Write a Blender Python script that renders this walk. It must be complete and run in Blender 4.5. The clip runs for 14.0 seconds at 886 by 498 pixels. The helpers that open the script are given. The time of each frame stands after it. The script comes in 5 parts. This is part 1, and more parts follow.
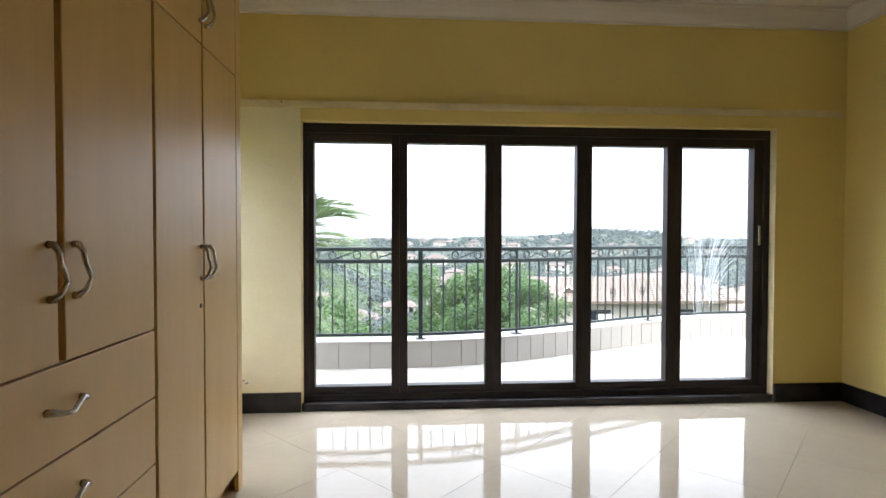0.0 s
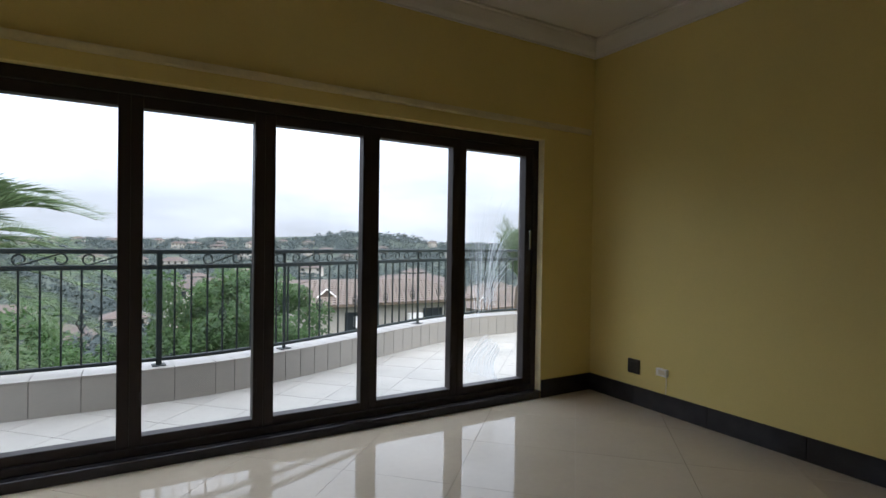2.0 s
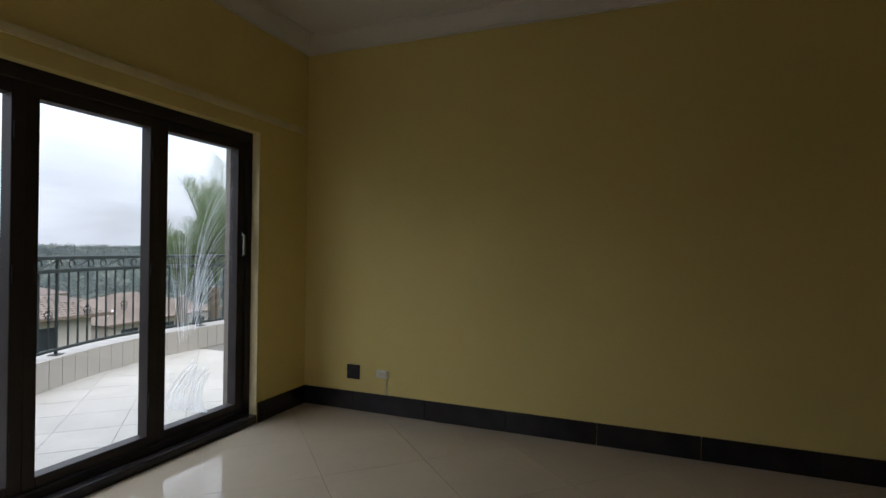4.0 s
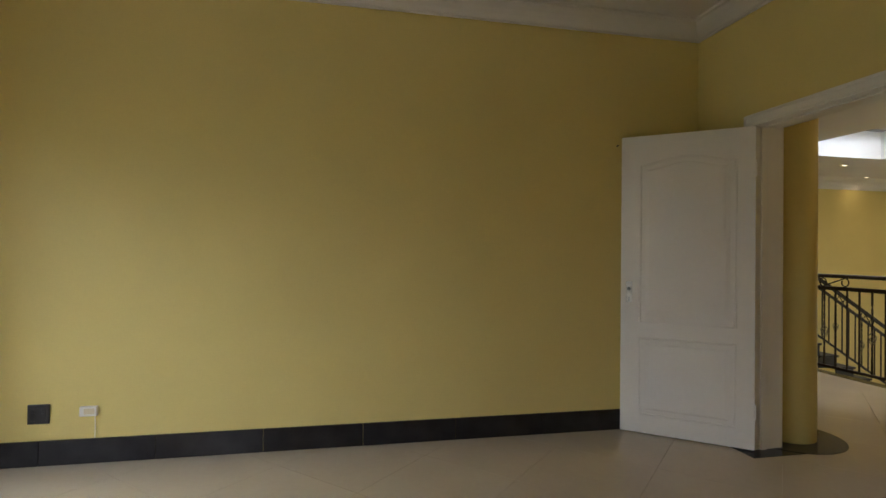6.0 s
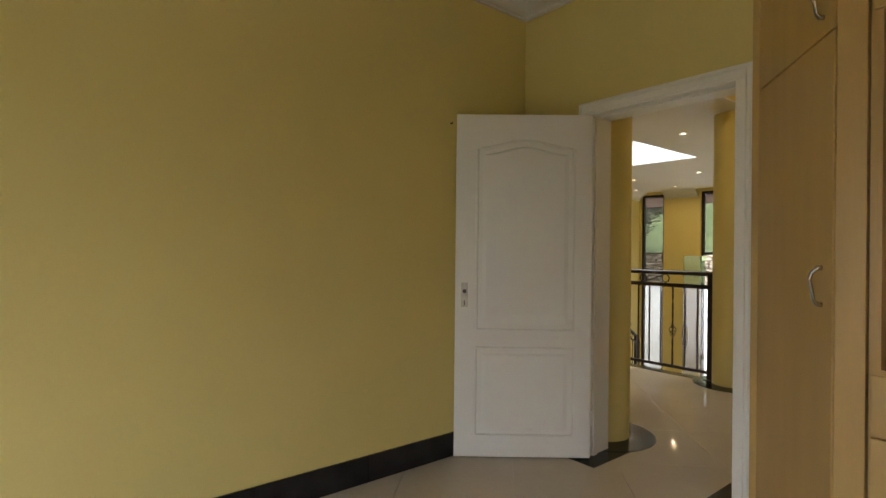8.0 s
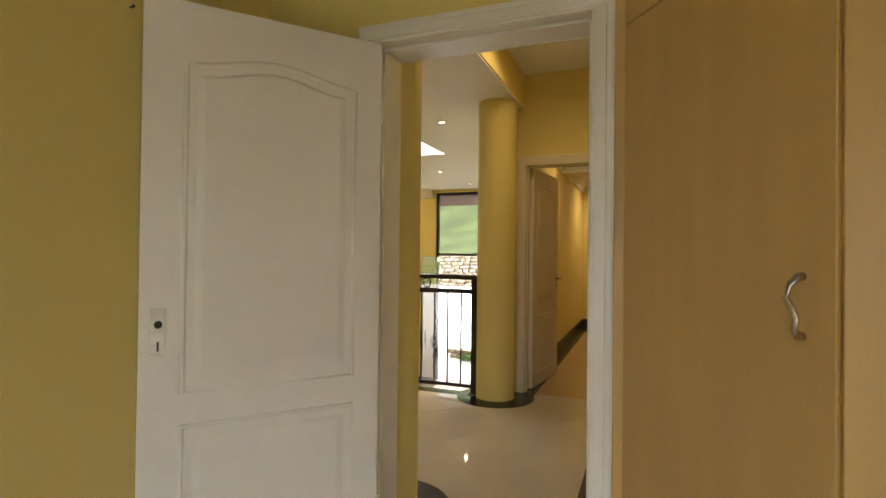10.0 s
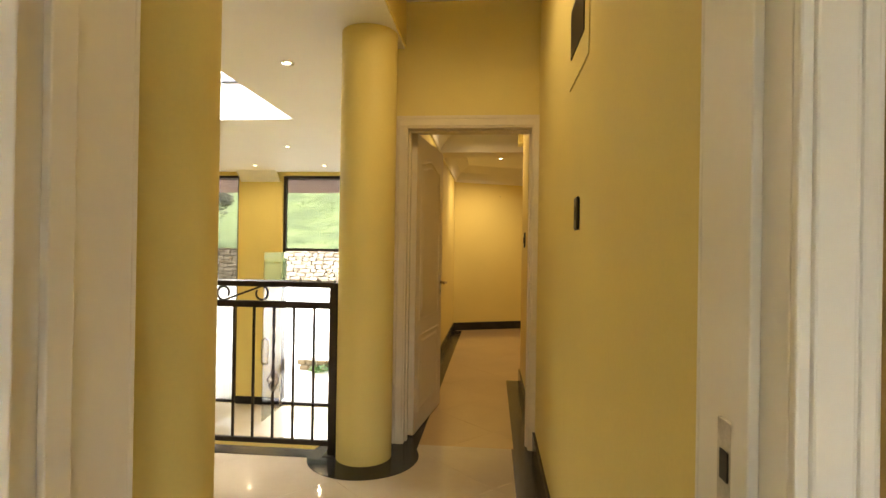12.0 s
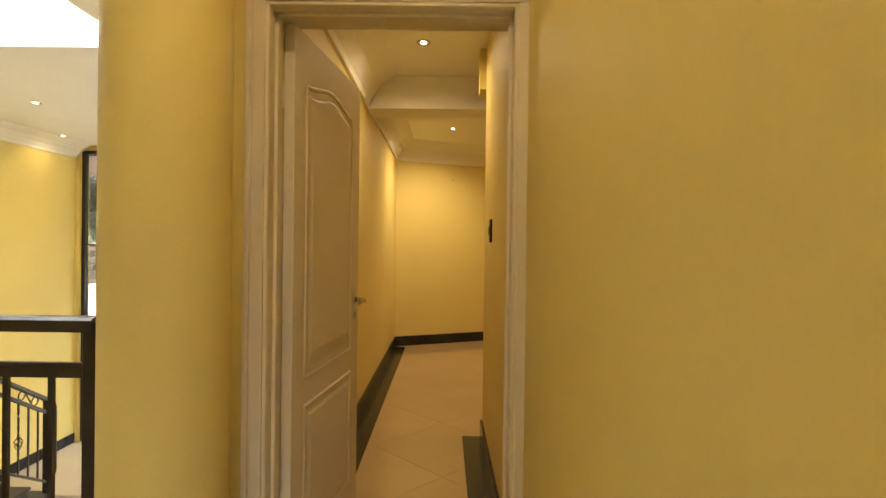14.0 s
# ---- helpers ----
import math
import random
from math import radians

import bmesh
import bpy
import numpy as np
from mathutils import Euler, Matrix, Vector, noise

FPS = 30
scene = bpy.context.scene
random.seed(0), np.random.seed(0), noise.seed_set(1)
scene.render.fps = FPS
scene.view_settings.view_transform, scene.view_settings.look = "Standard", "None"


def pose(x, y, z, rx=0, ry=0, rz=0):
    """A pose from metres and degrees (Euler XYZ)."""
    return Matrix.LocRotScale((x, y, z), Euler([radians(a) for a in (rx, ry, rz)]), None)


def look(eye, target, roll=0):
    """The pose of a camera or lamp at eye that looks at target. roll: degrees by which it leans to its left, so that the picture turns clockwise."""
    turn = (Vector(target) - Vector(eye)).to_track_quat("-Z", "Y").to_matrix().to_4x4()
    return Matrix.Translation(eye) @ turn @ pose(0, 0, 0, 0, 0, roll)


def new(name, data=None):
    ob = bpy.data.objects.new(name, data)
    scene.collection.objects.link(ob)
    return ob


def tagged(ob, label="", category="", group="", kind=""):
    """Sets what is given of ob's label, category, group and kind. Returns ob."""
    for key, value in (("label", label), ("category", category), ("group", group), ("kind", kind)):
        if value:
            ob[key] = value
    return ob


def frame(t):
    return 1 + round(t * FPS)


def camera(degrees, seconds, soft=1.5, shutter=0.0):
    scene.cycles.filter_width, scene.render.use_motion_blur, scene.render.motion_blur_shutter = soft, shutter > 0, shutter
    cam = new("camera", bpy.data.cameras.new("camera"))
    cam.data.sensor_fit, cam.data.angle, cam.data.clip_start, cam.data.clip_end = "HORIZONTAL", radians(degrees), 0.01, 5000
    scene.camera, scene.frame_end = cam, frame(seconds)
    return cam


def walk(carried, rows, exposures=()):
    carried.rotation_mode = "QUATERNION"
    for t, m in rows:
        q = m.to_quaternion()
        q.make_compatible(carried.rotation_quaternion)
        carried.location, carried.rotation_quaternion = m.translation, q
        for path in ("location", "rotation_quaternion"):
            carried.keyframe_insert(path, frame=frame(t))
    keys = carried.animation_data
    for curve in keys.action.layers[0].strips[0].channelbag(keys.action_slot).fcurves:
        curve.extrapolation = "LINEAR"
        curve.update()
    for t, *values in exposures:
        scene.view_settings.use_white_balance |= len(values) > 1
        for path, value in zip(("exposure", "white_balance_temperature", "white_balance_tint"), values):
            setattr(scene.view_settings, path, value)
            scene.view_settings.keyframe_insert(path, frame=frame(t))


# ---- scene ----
cam = camera(81.0, 14.0)
PATH = [
    (0, (-0.12, 0.578, 1.23), (0.019, 2.573, 1.186), 0.1),
    (0.5, (-0.147, 0.729, 1.233), (0.256, 2.687, 1.194), 0.4),
    (1, (-0.125, 0.879, 1.228), (0.496, 2.779, 1.19), 0.5),
    (1.5, (-0.123, 1.016, 1.221), (0.645, 2.863, 1.186), 0.6),
    (2, (-0.148, 1.141, 1.221), (0.872, 2.862, 1.195), 0.9),
    (2.2, (-0.162, 1.176, 1.222), (0.99, 2.811, 1.201), 1.1),
    (4.3, (-0.325, 1.786, 1.234), (1.593, 2.353, 1.238), 0.7),
    (4.5, (-0.342, 1.828, 1.234), (1.607, 2.274, 1.238), 0.7),
    (5, (-0.31, 1.912, 1.214), (1.682, 2.096, 1.222), 0.7),
    (5.5, (-0.255, 2.079, 1.204), (1.742, 1.961, 1.222), 0.7),
    (6, (-0.156, 2.196, 1.216), (1.802, 1.789, 1.234), 0.6),
    (6.5, (0.009, 2.279, 1.241), (1.904, 1.638, 1.248), 0.6),
    (7, (0.283, 2.322, 1.235), (2.098, 1.483, 1.239), 0.6),
    (7.5, (0.532, 2.297, 1.223), (2.258, 1.288, 1.227), 0.6),
    (8, (0.787, 2.235, 1.23), (2.343, 0.978, 1.234), 0.6),
    (8.5, (1.043, 2.073, 1.227), (2.435, 0.638, 1.234), 0.6),
    (9, (1.281, 1.904, 1.213), (2.494, 0.314, 1.217), 0.6),
    (9.2, (1.36, 1.817, 1.213), (2.474, 0.156, 1.223), 0.6),
    (11.3, (2.022, 0.618, 1.243), (2.334, -1.357, 1.251), 0.8),
    (11.5, (2.058, 0.488, 1.244), (2.334, -1.492, 1.251), 0.8),
    (12, (2.113, 0.13, 1.24), (2.301, -1.861, 1.246), 0.9),
    (12.5, (2.12, -0.234, 1.224), (2.197, -2.232, 1.225), 0.7),
    (13, (2.107, -0.649, 1.229), (2.156, -2.649, 1.225), 0.8),
    (13.5, (2.116, -1.067, 1.244), (2.14, -3.067, 1.237), 0.8),
    (14, (2.09, -1.485, 1.252), (2.096, -3.485, 1.241), 0.7),
]
EXPOSURES = [(0.0, 1.4, 6400, 13), (0.5, 1.3, 6400, 13), (1.0, 1.0, 6350, 13), (1.5, 0.57, 6350, 12.5), (2.0, 0.1, 6250, 12.5), (2.2, 0.05, 6250, 12.5), (4.3, -0.1, 6400, 13), (4.6, 0.2, 6400, 13),
             (5.0, 0.7, 6450, 13), (5.5, 1.0, 6400, 13), (6.0, 1.38, 6400, 12), (6.5, 1.64, 6350, 12), (7.0, 1.8, 6380, 12), (7.5, 1.82, 6450, 12), (8.0, 1.75, 6600, 11.5), (9.0, 1.9, 6800, 11), (11.3, 2.75, 7150, 10), (12.0, 2.9, 7150, 10), (13.0, 2.9, 7100, 10), (14.0, 3.05, 7000, 10)]
walk(cam, [(t, look(*p)) for t, *p in PATH], EXPOSURES)

# ---- world and large lights ----
SUN_ELEV, SUN_ROT = radians(55), radians(150)
world = bpy.data.worlds.new("sky_world")
scene.world = world
world.use_nodes = True
wn, wl = world.node_tree.nodes, world.node_tree.links
wn.clear()
w_out = wn.new("ShaderNodeOutputWorld")
w_bg = wn.new("ShaderNodeBackground")
w_sky = wn.new("ShaderNodeTexSky")
w_sky.sky_type, w_sky.sun_disc = "NISHITA", False
w_sky.sun_elevation, w_sky.sun_rotation = SUN_ELEV, SUN_ROT
w_sky.air_density, w_sky.dust_density, w_sky.ozone_density = 1.0, 4.0, 1.0
w_co = wn.new("ShaderNodeTexCoord")
w_map = wn.new("ShaderNodeMapping")
w_map.inputs["Scale"].default_value = (1.2, 1.2, 4.5)
w_noise = wn.new("ShaderNodeTexNoise")
w_noise.inputs["Scale"].default_value, w_noise.inputs["Detail"].default_value = 2.2, 6
w_ramp = wn.new("ShaderNodeValToRGB")
w_ramp.color_ramp.elements[0].position, w_ramp.color_ramp.elements[1].position = 0.30, 0.62
w_ramp.color_ramp.elements[0].color = (0.62, 0.62, 0.62, 1)
w_mix = wn.new("ShaderNodeMixRGB")
w_mix.inputs[2].default_value = (10.9, 12.0, 13.4, 1)
wl.new(w_co.outputs["Generated"], w_map.inputs["Vector"])
wl.new(w_map.outputs["Vector"], w_noise.inputs["Vector"])
wl.new(w_noise.outputs["Fac"], w_ramp.inputs["Fac"])
wl.new(w_ramp.outputs["Color"], w_mix.inputs[0])
wl.new(w_sky.outputs["Color"], w_mix.inputs[1])
w_sep = wn.new("ShaderNodeSeparateXYZ")
w_rise = wn.new("ShaderNodeMapRange")
w_rise.inputs["To Min"].default_value, w_rise.inputs["To Max"].default_value = 0.5, 2.6
w_mul = wn.new("ShaderNodeMixRGB")
w_mul.blend_type = "MULTIPLY"
w_mul.inputs[0].default_value = 1.0
wl.new(w_co.outputs["Generated"], w_sep.inputs[0])
wl.new(w_sep.outputs["Z"], w_rise.inputs["Value"])
wl.new(w_mix.outputs["Color"], w_mul.inputs[1])
wl.new(w_rise.outputs[0], w_mul.inputs[2])
wl.new(w_mul.outputs["Color"], w_bg.inputs["Color"])
w_bg.inputs["Strength"].default_value = 0.15
wl.new(w_bg.outputs["Background"], w_out.inputs["Surface"])
sun_data = bpy.data.lights.new("sun", "SUN")
sun_data.energy, sun_data.angle, sun_data.color = 0.6, radians(12), (1.0, 0.96, 0.9)
sun = new("sun", sun_data)
sun.rotation_euler = (math.pi / 2 - SUN_ELEV, 0, -SUN_ROT + math.pi)

# ---- materials ----


def mat(name, color, rough=0.6, metal=0.0, vary=0.08, scale=3.0, fine=60.0, bump=0.15, bump_dist=0.002, other=None, per_object=0.0, stretch=None, spec=0.5, coat=0.0, detail=5.0):
    """A procedural surface: a base colour, drifting at a coarse and a fine scale, with fine relief."""
    m = bpy.data.materials.new(name)
    m.use_nodes = True
    n, l = m.node_tree.nodes, m.node_tree.links
    b = n["Principled BSDF"]
    b.inputs["Roughness"].default_value, b.inputs["Metallic"].default_value = rough, metal
    b.inputs["Specular IOR Level"].default_value = spec
    b.inputs["Coat Weight"].default_value = coat
    co = n.new("ShaderNodeTexCoord")
    src = co.outputs["Object"]
    if stretch:
        mp = n.new("ShaderNodeMapping")
        mp.inputs["Scale"].default_value = stretch
        l.new(src, mp.inputs["Vector"])
        src = mp.outputs["Vector"]
    big, small = n.new("ShaderNodeTexNoise"), n.new("ShaderNodeTexNoise")
    for node, sc in ((big, scale), (small, fine)):
        node.inputs["Scale"].default_value, node.inputs["Detail"].default_value = sc, detail
        l.new(src, node.inputs["Vector"])
    add = n.new("ShaderNodeMath")
    add.operation = "MULTIPLY_ADD"
    add.inputs[1].default_value = 0.35
    l.new(small.outputs["Fac"], add.inputs[0])
    l.new(big.outputs["Fac"], add.inputs[2])
    last = add.outputs[0]
    if per_object:
        info = n.new("ShaderNodeObjectInfo")
        pa = n.new("ShaderNodeMath")
        pa.operation = "MULTIPLY_ADD"
        pa.inputs[1].default_value = per_object
        l.new(info.outputs["Random"], pa.inputs[0])
        l.new(last, pa.inputs[2])
        last = pa.outputs[0]
    ramp = n.new("ShaderNodeValToRGB")
    e = ramp.color_ramp.elements
    e[0].position, e[1].position = 0.38, 1.0 + per_object * 0.6
    dark = other or tuple(c * (1 - 1.6 * vary) for c in color)
    light = tuple(min(1.0, c * (1 + vary)) for c in color)
    e[0].color, e[1].color = (*dark, 1), (*light, 1)
    l.new(last, ramp.inputs["Fac"])
    l.new(ramp.outputs["Color"], b.inputs["Base Color"])
    if bump:
        bp = n.new("ShaderNodeBump")
        bp.inputs["Strength"].default_value, bp.inputs["Distance"].default_value = bump, bump_dist
        l.new(small.outputs["Fac"], bp.inputs["Height"])
        l.new(bp.outputs["Normal"], b.inputs["Normal"])
    return m


def emit(name, color, strength):
    m = bpy.data.materials.new(name)
    m.use_nodes = True
    n, l = m.node_tree.nodes, m.node_tree.links
    e = n.new("ShaderNodeEmission")
    e.inputs["Color"].default_value, e.inputs["Strength"].default_value = (*color, 1), strength
    l.new(e.outputs[0], n["Material Output"].inputs["Surface"])
    return m


def glass(name, tint=(1, 1, 1), rough=0.0):
    """Clear pane: mostly lets light straight through, with a little mirror gloss."""
    m = bpy.data.materials.new(name)
    m.use_nodes = True
    n, l = m.node_tree.nodes, m.node_tree.links
    t, g, mx = n.new("ShaderNodeBsdfTransparent"), n.new("ShaderNodeBsdfGlossy"), n.new("ShaderNodeMixShader")
    lw, pw, sc = n.new("ShaderNodeLayerWeight"), n.new("ShaderNodeMath"), n.new("ShaderNodeMath")
    pw.operation, sc.operation = "POWER", "MULTIPLY_ADD"
    pw.inputs[1].default_value, sc.inputs[1].default_value, sc.inputs[2].default_value = 4.0, 0.5, 0.02
    l.new(lw.outputs["Facing"], pw.inputs[0])
    l.new(pw.outputs[0], sc.inputs[0])
    t.inputs["Color"].default_value, g.inputs["Roughness"].default_value = (*tint, 1), rough
    l.new(sc.outputs[0], mx.inputs[0])
    l.new(t.outputs[0], mx.inputs[1])
    l.new(g.outputs[0], mx.inputs[2])
    l.new(mx.outputs[0], n["Material Output"].inputs["Surface"])
    return m


def thin(m, share):
    """Lets part of the light scatter through a thin leaf or crack."""
    n, l = m.node_tree.nodes, m.node_tree.links
    b = n["Principled BSDF"]
    tr, mx = n.new("ShaderNodeBsdfTranslucent"), n.new("ShaderNodeMixShader")
    mx.inputs[0].default_value = share
    l.new(b.inputs["Base Color"].links[0].from_socket, tr.inputs["Color"])
    l.new(b.outputs[0], mx.inputs[1])
    l.new(tr.outputs[0], mx.inputs[2])
    l.new(mx.outputs[0], n["Material Output"].inputs["Surface"])
    return m


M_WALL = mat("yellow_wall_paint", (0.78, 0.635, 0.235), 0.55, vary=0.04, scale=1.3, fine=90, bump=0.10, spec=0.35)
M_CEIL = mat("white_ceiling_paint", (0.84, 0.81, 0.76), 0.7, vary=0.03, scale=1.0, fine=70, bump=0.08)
# Darker copy of M_CEIL: the bedroom's dim upper light put into its colour.
M_CEIL_BED = mat("shaded_white_ceiling_paint", (0.72, 0.68, 0.61), 0.75, vary=0.03, scale=1.0, fine=70, bump=0.08)
M_FLOOR = mat("cream_polished_tile", (0.525, 0.45, 0.345), 0.05, vary=0.05, scale=2.0, fine=25, bump=0.01, per_object=0.15, spec=0.32)
# Wall yellow made paler: daylight falling on the pier is put into the colour.
M_PIER_LIT = mat("daylit_pale_yellow_paint", (0.80, 0.745, 0.545), 0.7, vary=0.12, scale=2.5, fine=50, bump=0.15, other=(0.78, 0.70, 0.46))
M_BAND = mat("pale_cream_plaster", (0.80, 0.70, 0.42), 0.7, vary=0.12, scale=5, fine=60, bump=0.2)
M_GROUT = mat("grout", (0.50, 0.44, 0.355), 0.9, vary=0.1)
M_GRANITE = mat("black_granite_tile", (0.022, 0.020, 0.022), 0.2, vary=0.4, scale=8, fine=220, bump=0.02, per_object=0.1, spec=0.3)
M_FRAME = mat("dark_bronze_aluminium", (0.032, 0.025, 0.024), 0.5, spec=0.3, vary=0.15, scale=6, fine=150, bump=0.05)
M_GLASS = glass("clear_glass")
M_GLASS_TINT = glass("tinted_entrance_glass", (0.46, 0.46, 0.445))
M_CRACK = mat("cracked_glass_lines", (0.85, 0.90, 0.92), 0.3, vary=0.05)
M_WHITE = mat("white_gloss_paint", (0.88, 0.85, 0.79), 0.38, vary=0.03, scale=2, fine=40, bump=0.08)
# White gloss with the yellow light bounced in the passage put into its colour.
M_WARMED_WHITE = mat("yellow_bounce_white_paint", (0.76, 0.66, 0.48), 0.55, vary=0.04, scale=2, fine=40, bump=0.08)
# The same cream tile, with the corridor's warm dim reflections put into its colour.
M_FLOOR_WARMED = mat("cream_tile_warm_light_tint", (0.50, 0.36, 0.205), 0.08, vary=0.06, scale=2.0, fine=25, bump=0.01, per_object=0.15, spec=0.5)
M_BASKET = mat("pale_brown_wrought_iron", (0.22, 0.17, 0.11), 0.4, metal=0.6, vary=0.3, scale=20, fine=120, bump=0.1)
M_MAPLE = mat("maple_veneer", (0.60, 0.385, 0.135), 0.40, vary=0.055, scale=2.6, fine=22, bump=0.06, stretch=(5, 5, 0.6), spec=0.5, detail=8)
M_OLD_NICKEL = mat("worn_nickel", (0.66, 0.63, 0.58), 0.38, metal=1.0, vary=0.25, scale=20, fine=200, bump=0.1)
M_STEEL = mat("brushed_nickel", (0.50, 0.48, 0.45), 0.2, metal=1.0, vary=0.06, scale=8, fine=200, bump=0.05)
M_BLACK = mat("black_plastic", (0.02, 0.018, 0.018), 0.35, vary=0.2)
M_IRON = mat("dark_wrought_iron", (0.042, 0.032, 0.026), 0.40, metal=0.5, vary=0.3, scale=9, fine=120, bump=0.2)
M_IRON_GREEN = mat("dark_green_painted_steel", (0.010, 0.019, 0.019), 0.55, metal=0.2, vary=0.3, scale=9, fine=120, bump=0.2)
M_BGROUT = mat("dirty_balcony_grout", (0.15, 0.14, 0.125), 0.9, vary=0.2)
M_BALC = mat("balcony_stone_tile", (0.345, 0.325, 0.285), 0.45, vary=0.10, scale=3, fine=30, bump=0.12, per_object=0.25)
M_KERB = mat("kerb_ceramic_tile", (0.315, 0.295, 0.265), 0.4, vary=0.07, scale=3, fine=40, bump=0.08, per_object=0.25)
M_STEP = mat("dark_granite_step", (0.026, 0.021, 0.018), 0.52, vary=0.3, scale=10, fine=200, bump=0.04)
M_PEBBLE = mat("river_pebbles", (0.40, 0.33, 0.25), 0.7, vary=0.35, scale=9, fine=60, bump=0.2)
M_PLASTER = mat("exterior_plaster", (0.24, 0.21, 0.18), 0.85, vary=0.12, scale=1.5, fine=50, bump=0.3)
M_PAVE = mat("concrete_paving", (0.42, 0.40, 0.37), 0.8, vary=0.12, scale=0.8, fine=20, bump=0.25)
M_GRASS = mat("grass_ground", (0.046, 0.058, 0.036), 0.95, vary=0.3, scale=0.03, fine=0.9, bump=0.6, bump_dist=0.2, other=(0.026, 0.036, 0.024), detail=8)
M_LAWN = mat("bank_lawn", (0.19, 0.225, 0.08), 0.9, vary=0.25, scale=0.6, fine=2.5, bump=0.4, bump_dist=0.05, other=(0.042, 0.066, 0.022), detail=8)
M_LEAF = mat("green_leaves", (0.062, 0.125, 0.028), 0.6, vary=0.35, scale=1.6, fine=9, bump=0.0, other=(0.016, 0.040, 0.011))
M_LEAF_GREY = mat("grey_brown_foliage", (0.27, 0.25, 0.21), 0.7, vary=0.35, scale=0.8, fine=7, bump=0.0, other=(0.16, 0.155, 0.125))
M_LEAF_DARK = mat("dark_green_leaves", (0.040, 0.065, 0.030), 0.65, vary=0.35, scale=0.5, fine=6, bump=0.0, other=(0.014, 0.026, 0.014))
# Distance haze is put into this leaf green as a blue grey cast.
M_WOODS = mat("hazed_wooded_hills", (0.036, 0.050, 0.046), 0.8, vary=0.35, scale=0.05, fine=0.8, bump=0.0, other=(0.019, 0.029, 0.025))
M_PALM = mat("palm_leaves", (0.16, 0.21, 0.105), 0.45, vary=0.3, scale=1.5, fine=9, bump=0.0, other=(0.085, 0.14, 0.05))
M_TUFT = mat("long_grass", (0.09, 0.14, 0.035), 0.8, vary=0.3, scale=0.4, fine=3, bump=0.0, other=(0.07, 0.105, 0.03))
M_BARK = mat("bark", (0.16, 0.12, 0.085), 0.9, vary=0.3, scale=5, fine=40, bump=0.8, bump_dist=0.02)
for leafy in (M_LEAF, M_LEAF_DARK, M_LEAF_GREY, M_PALM, M_TUFT):
    thin(leafy, 0.4)
thin(M_CRACK, 0.7)
M_GREY = mat("grey_skylight_metal", (0.34, 0.33, 0.35), 0.5, vary=0.2)
M_ROOF = mat("brown_clay_roof_tile", (0.125, 0.095, 0.073), 0.8, vary=0.2, scale=0.6, fine=4, bump=0.2, per_object=0.3)
M_ROOF_FAR = mat("far_roof_tile", (0.088, 0.066, 0.055), 0.85, vary=0.25, scale=0.05, fine=1, bump=0.0, per_object=0.5)
M_HOUSE = mat("cream_house_wall", (0.42, 0.38, 0.32), 0.85, vary=0.1, scale=0.4, fine=4, bump=0.1, per_object=0.3)
M_DARKWIN = mat("dark_window_glass", (0.03, 0.035, 0.04), 0.1, vary=0.2)
M_MORTAR = mat("earthy_joint_mortar", (0.12, 0.098, 0.070), 0.95, vary=0.3, scale=4, fine=30, bump=0.4)
M_STONE = mat("retaining_wall_stone", (0.17, 0.130, 0.088), 0.85, vary=0.3, scale=5, fine=24, bump=0.5, bump_dist=0.02, per_object=0.25)
M_LAMP = emit("lit_downlight_bulb", (1.0, 0.82, 0.56), 2.2)
M_BRASS = mat("old_brass", (0.45, 0.32, 0.14), 0.35, metal=1.0, vary=0.15)
M_RED = mat("terracotta_fascia", (0.30, 0.16, 0.125), 0.7, vary=0.15)

# ---- mesh helpers ----


def box(bm, x0, x1, y0, y1, z0, z1):
    v = [bm.verts.new(p) for p in ((x0, y0, z0), (x1, y0, z0), (x1, y1, z0), (x0, y1, z0), (x0, y0, z1), (x1, y0, z1), (x1, y1, z1), (x0, y1, z1))]
    return [bm.faces.new([v[i] for i in f]) for f in ((3, 2, 1, 0), (4, 5, 6, 7), (0, 1, 5, 4), (1, 2, 6, 5), (2, 3, 7, 6), (3, 0, 4, 7))]


def mesh_from(name, bm, material, smooth=False):
    me = bpy.data.meshes.new(name)
    bm.normal_update()
    bm.to_mesh(me)
    bm.free()
    me.materials.append(material)
    if smooth:
        for p in me.polygons:
            p.use_smooth = True
    return me


def part(name, bm, material, parent=None, label="", smooth=False):
    """Links a bmesh as one mesh object under a thing or under a part."""
    ob = new(name, mesh_from(name, bm, material, smooth))
    ob.parent = parent
    return tagged(ob, label)


def share(name, me, parent, m, label=""):
    ob = new(name, me)
    ob.parent = parent
    ob.matrix_basis = m
    return tagged(ob, label)


def thing(name, label, category, m=None, group="", kind=""):
    ob = new(name)
    ob.empty_display_size = 0.1
    if m:
        ob.matrix_basis = m
    return tagged(ob, label, category, group, kind)


def structure(name, bm, material, label, category, smooth=False):
    return tagged(part(name, bm, material, None, "", smooth), label, category, "", "structure")


def bbox(x0, x1, y0, y1, z0, z1, bevel=0.0, seg=2):
    bm = bmesh.new()
    box(bm, x0, x1, y0, y1, z0, z1)
    if bevel:
        bmesh.ops.bevel(bm, geom=bm.edges[:], offset=bevel, segments=seg, affect="EDGES", profile=0.5)
    return bm


def prism(bm, poly, z0, z1):
    """A flat polygon (counter-clockwise) raised from z0 to z1."""
    lo = [bm.verts.new((x, y, z0)) for x, y in poly]
    hi = [bm.verts.new((x, y, z1)) for x, y in poly]
    bm.faces.new(hi)
    bm.faces.new(lo[::-1])
    for i in range(len(poly)):
        j = (i + 1) % len(poly)
        bm.faces.new((lo[i], lo[j], hi[j], hi[i]))


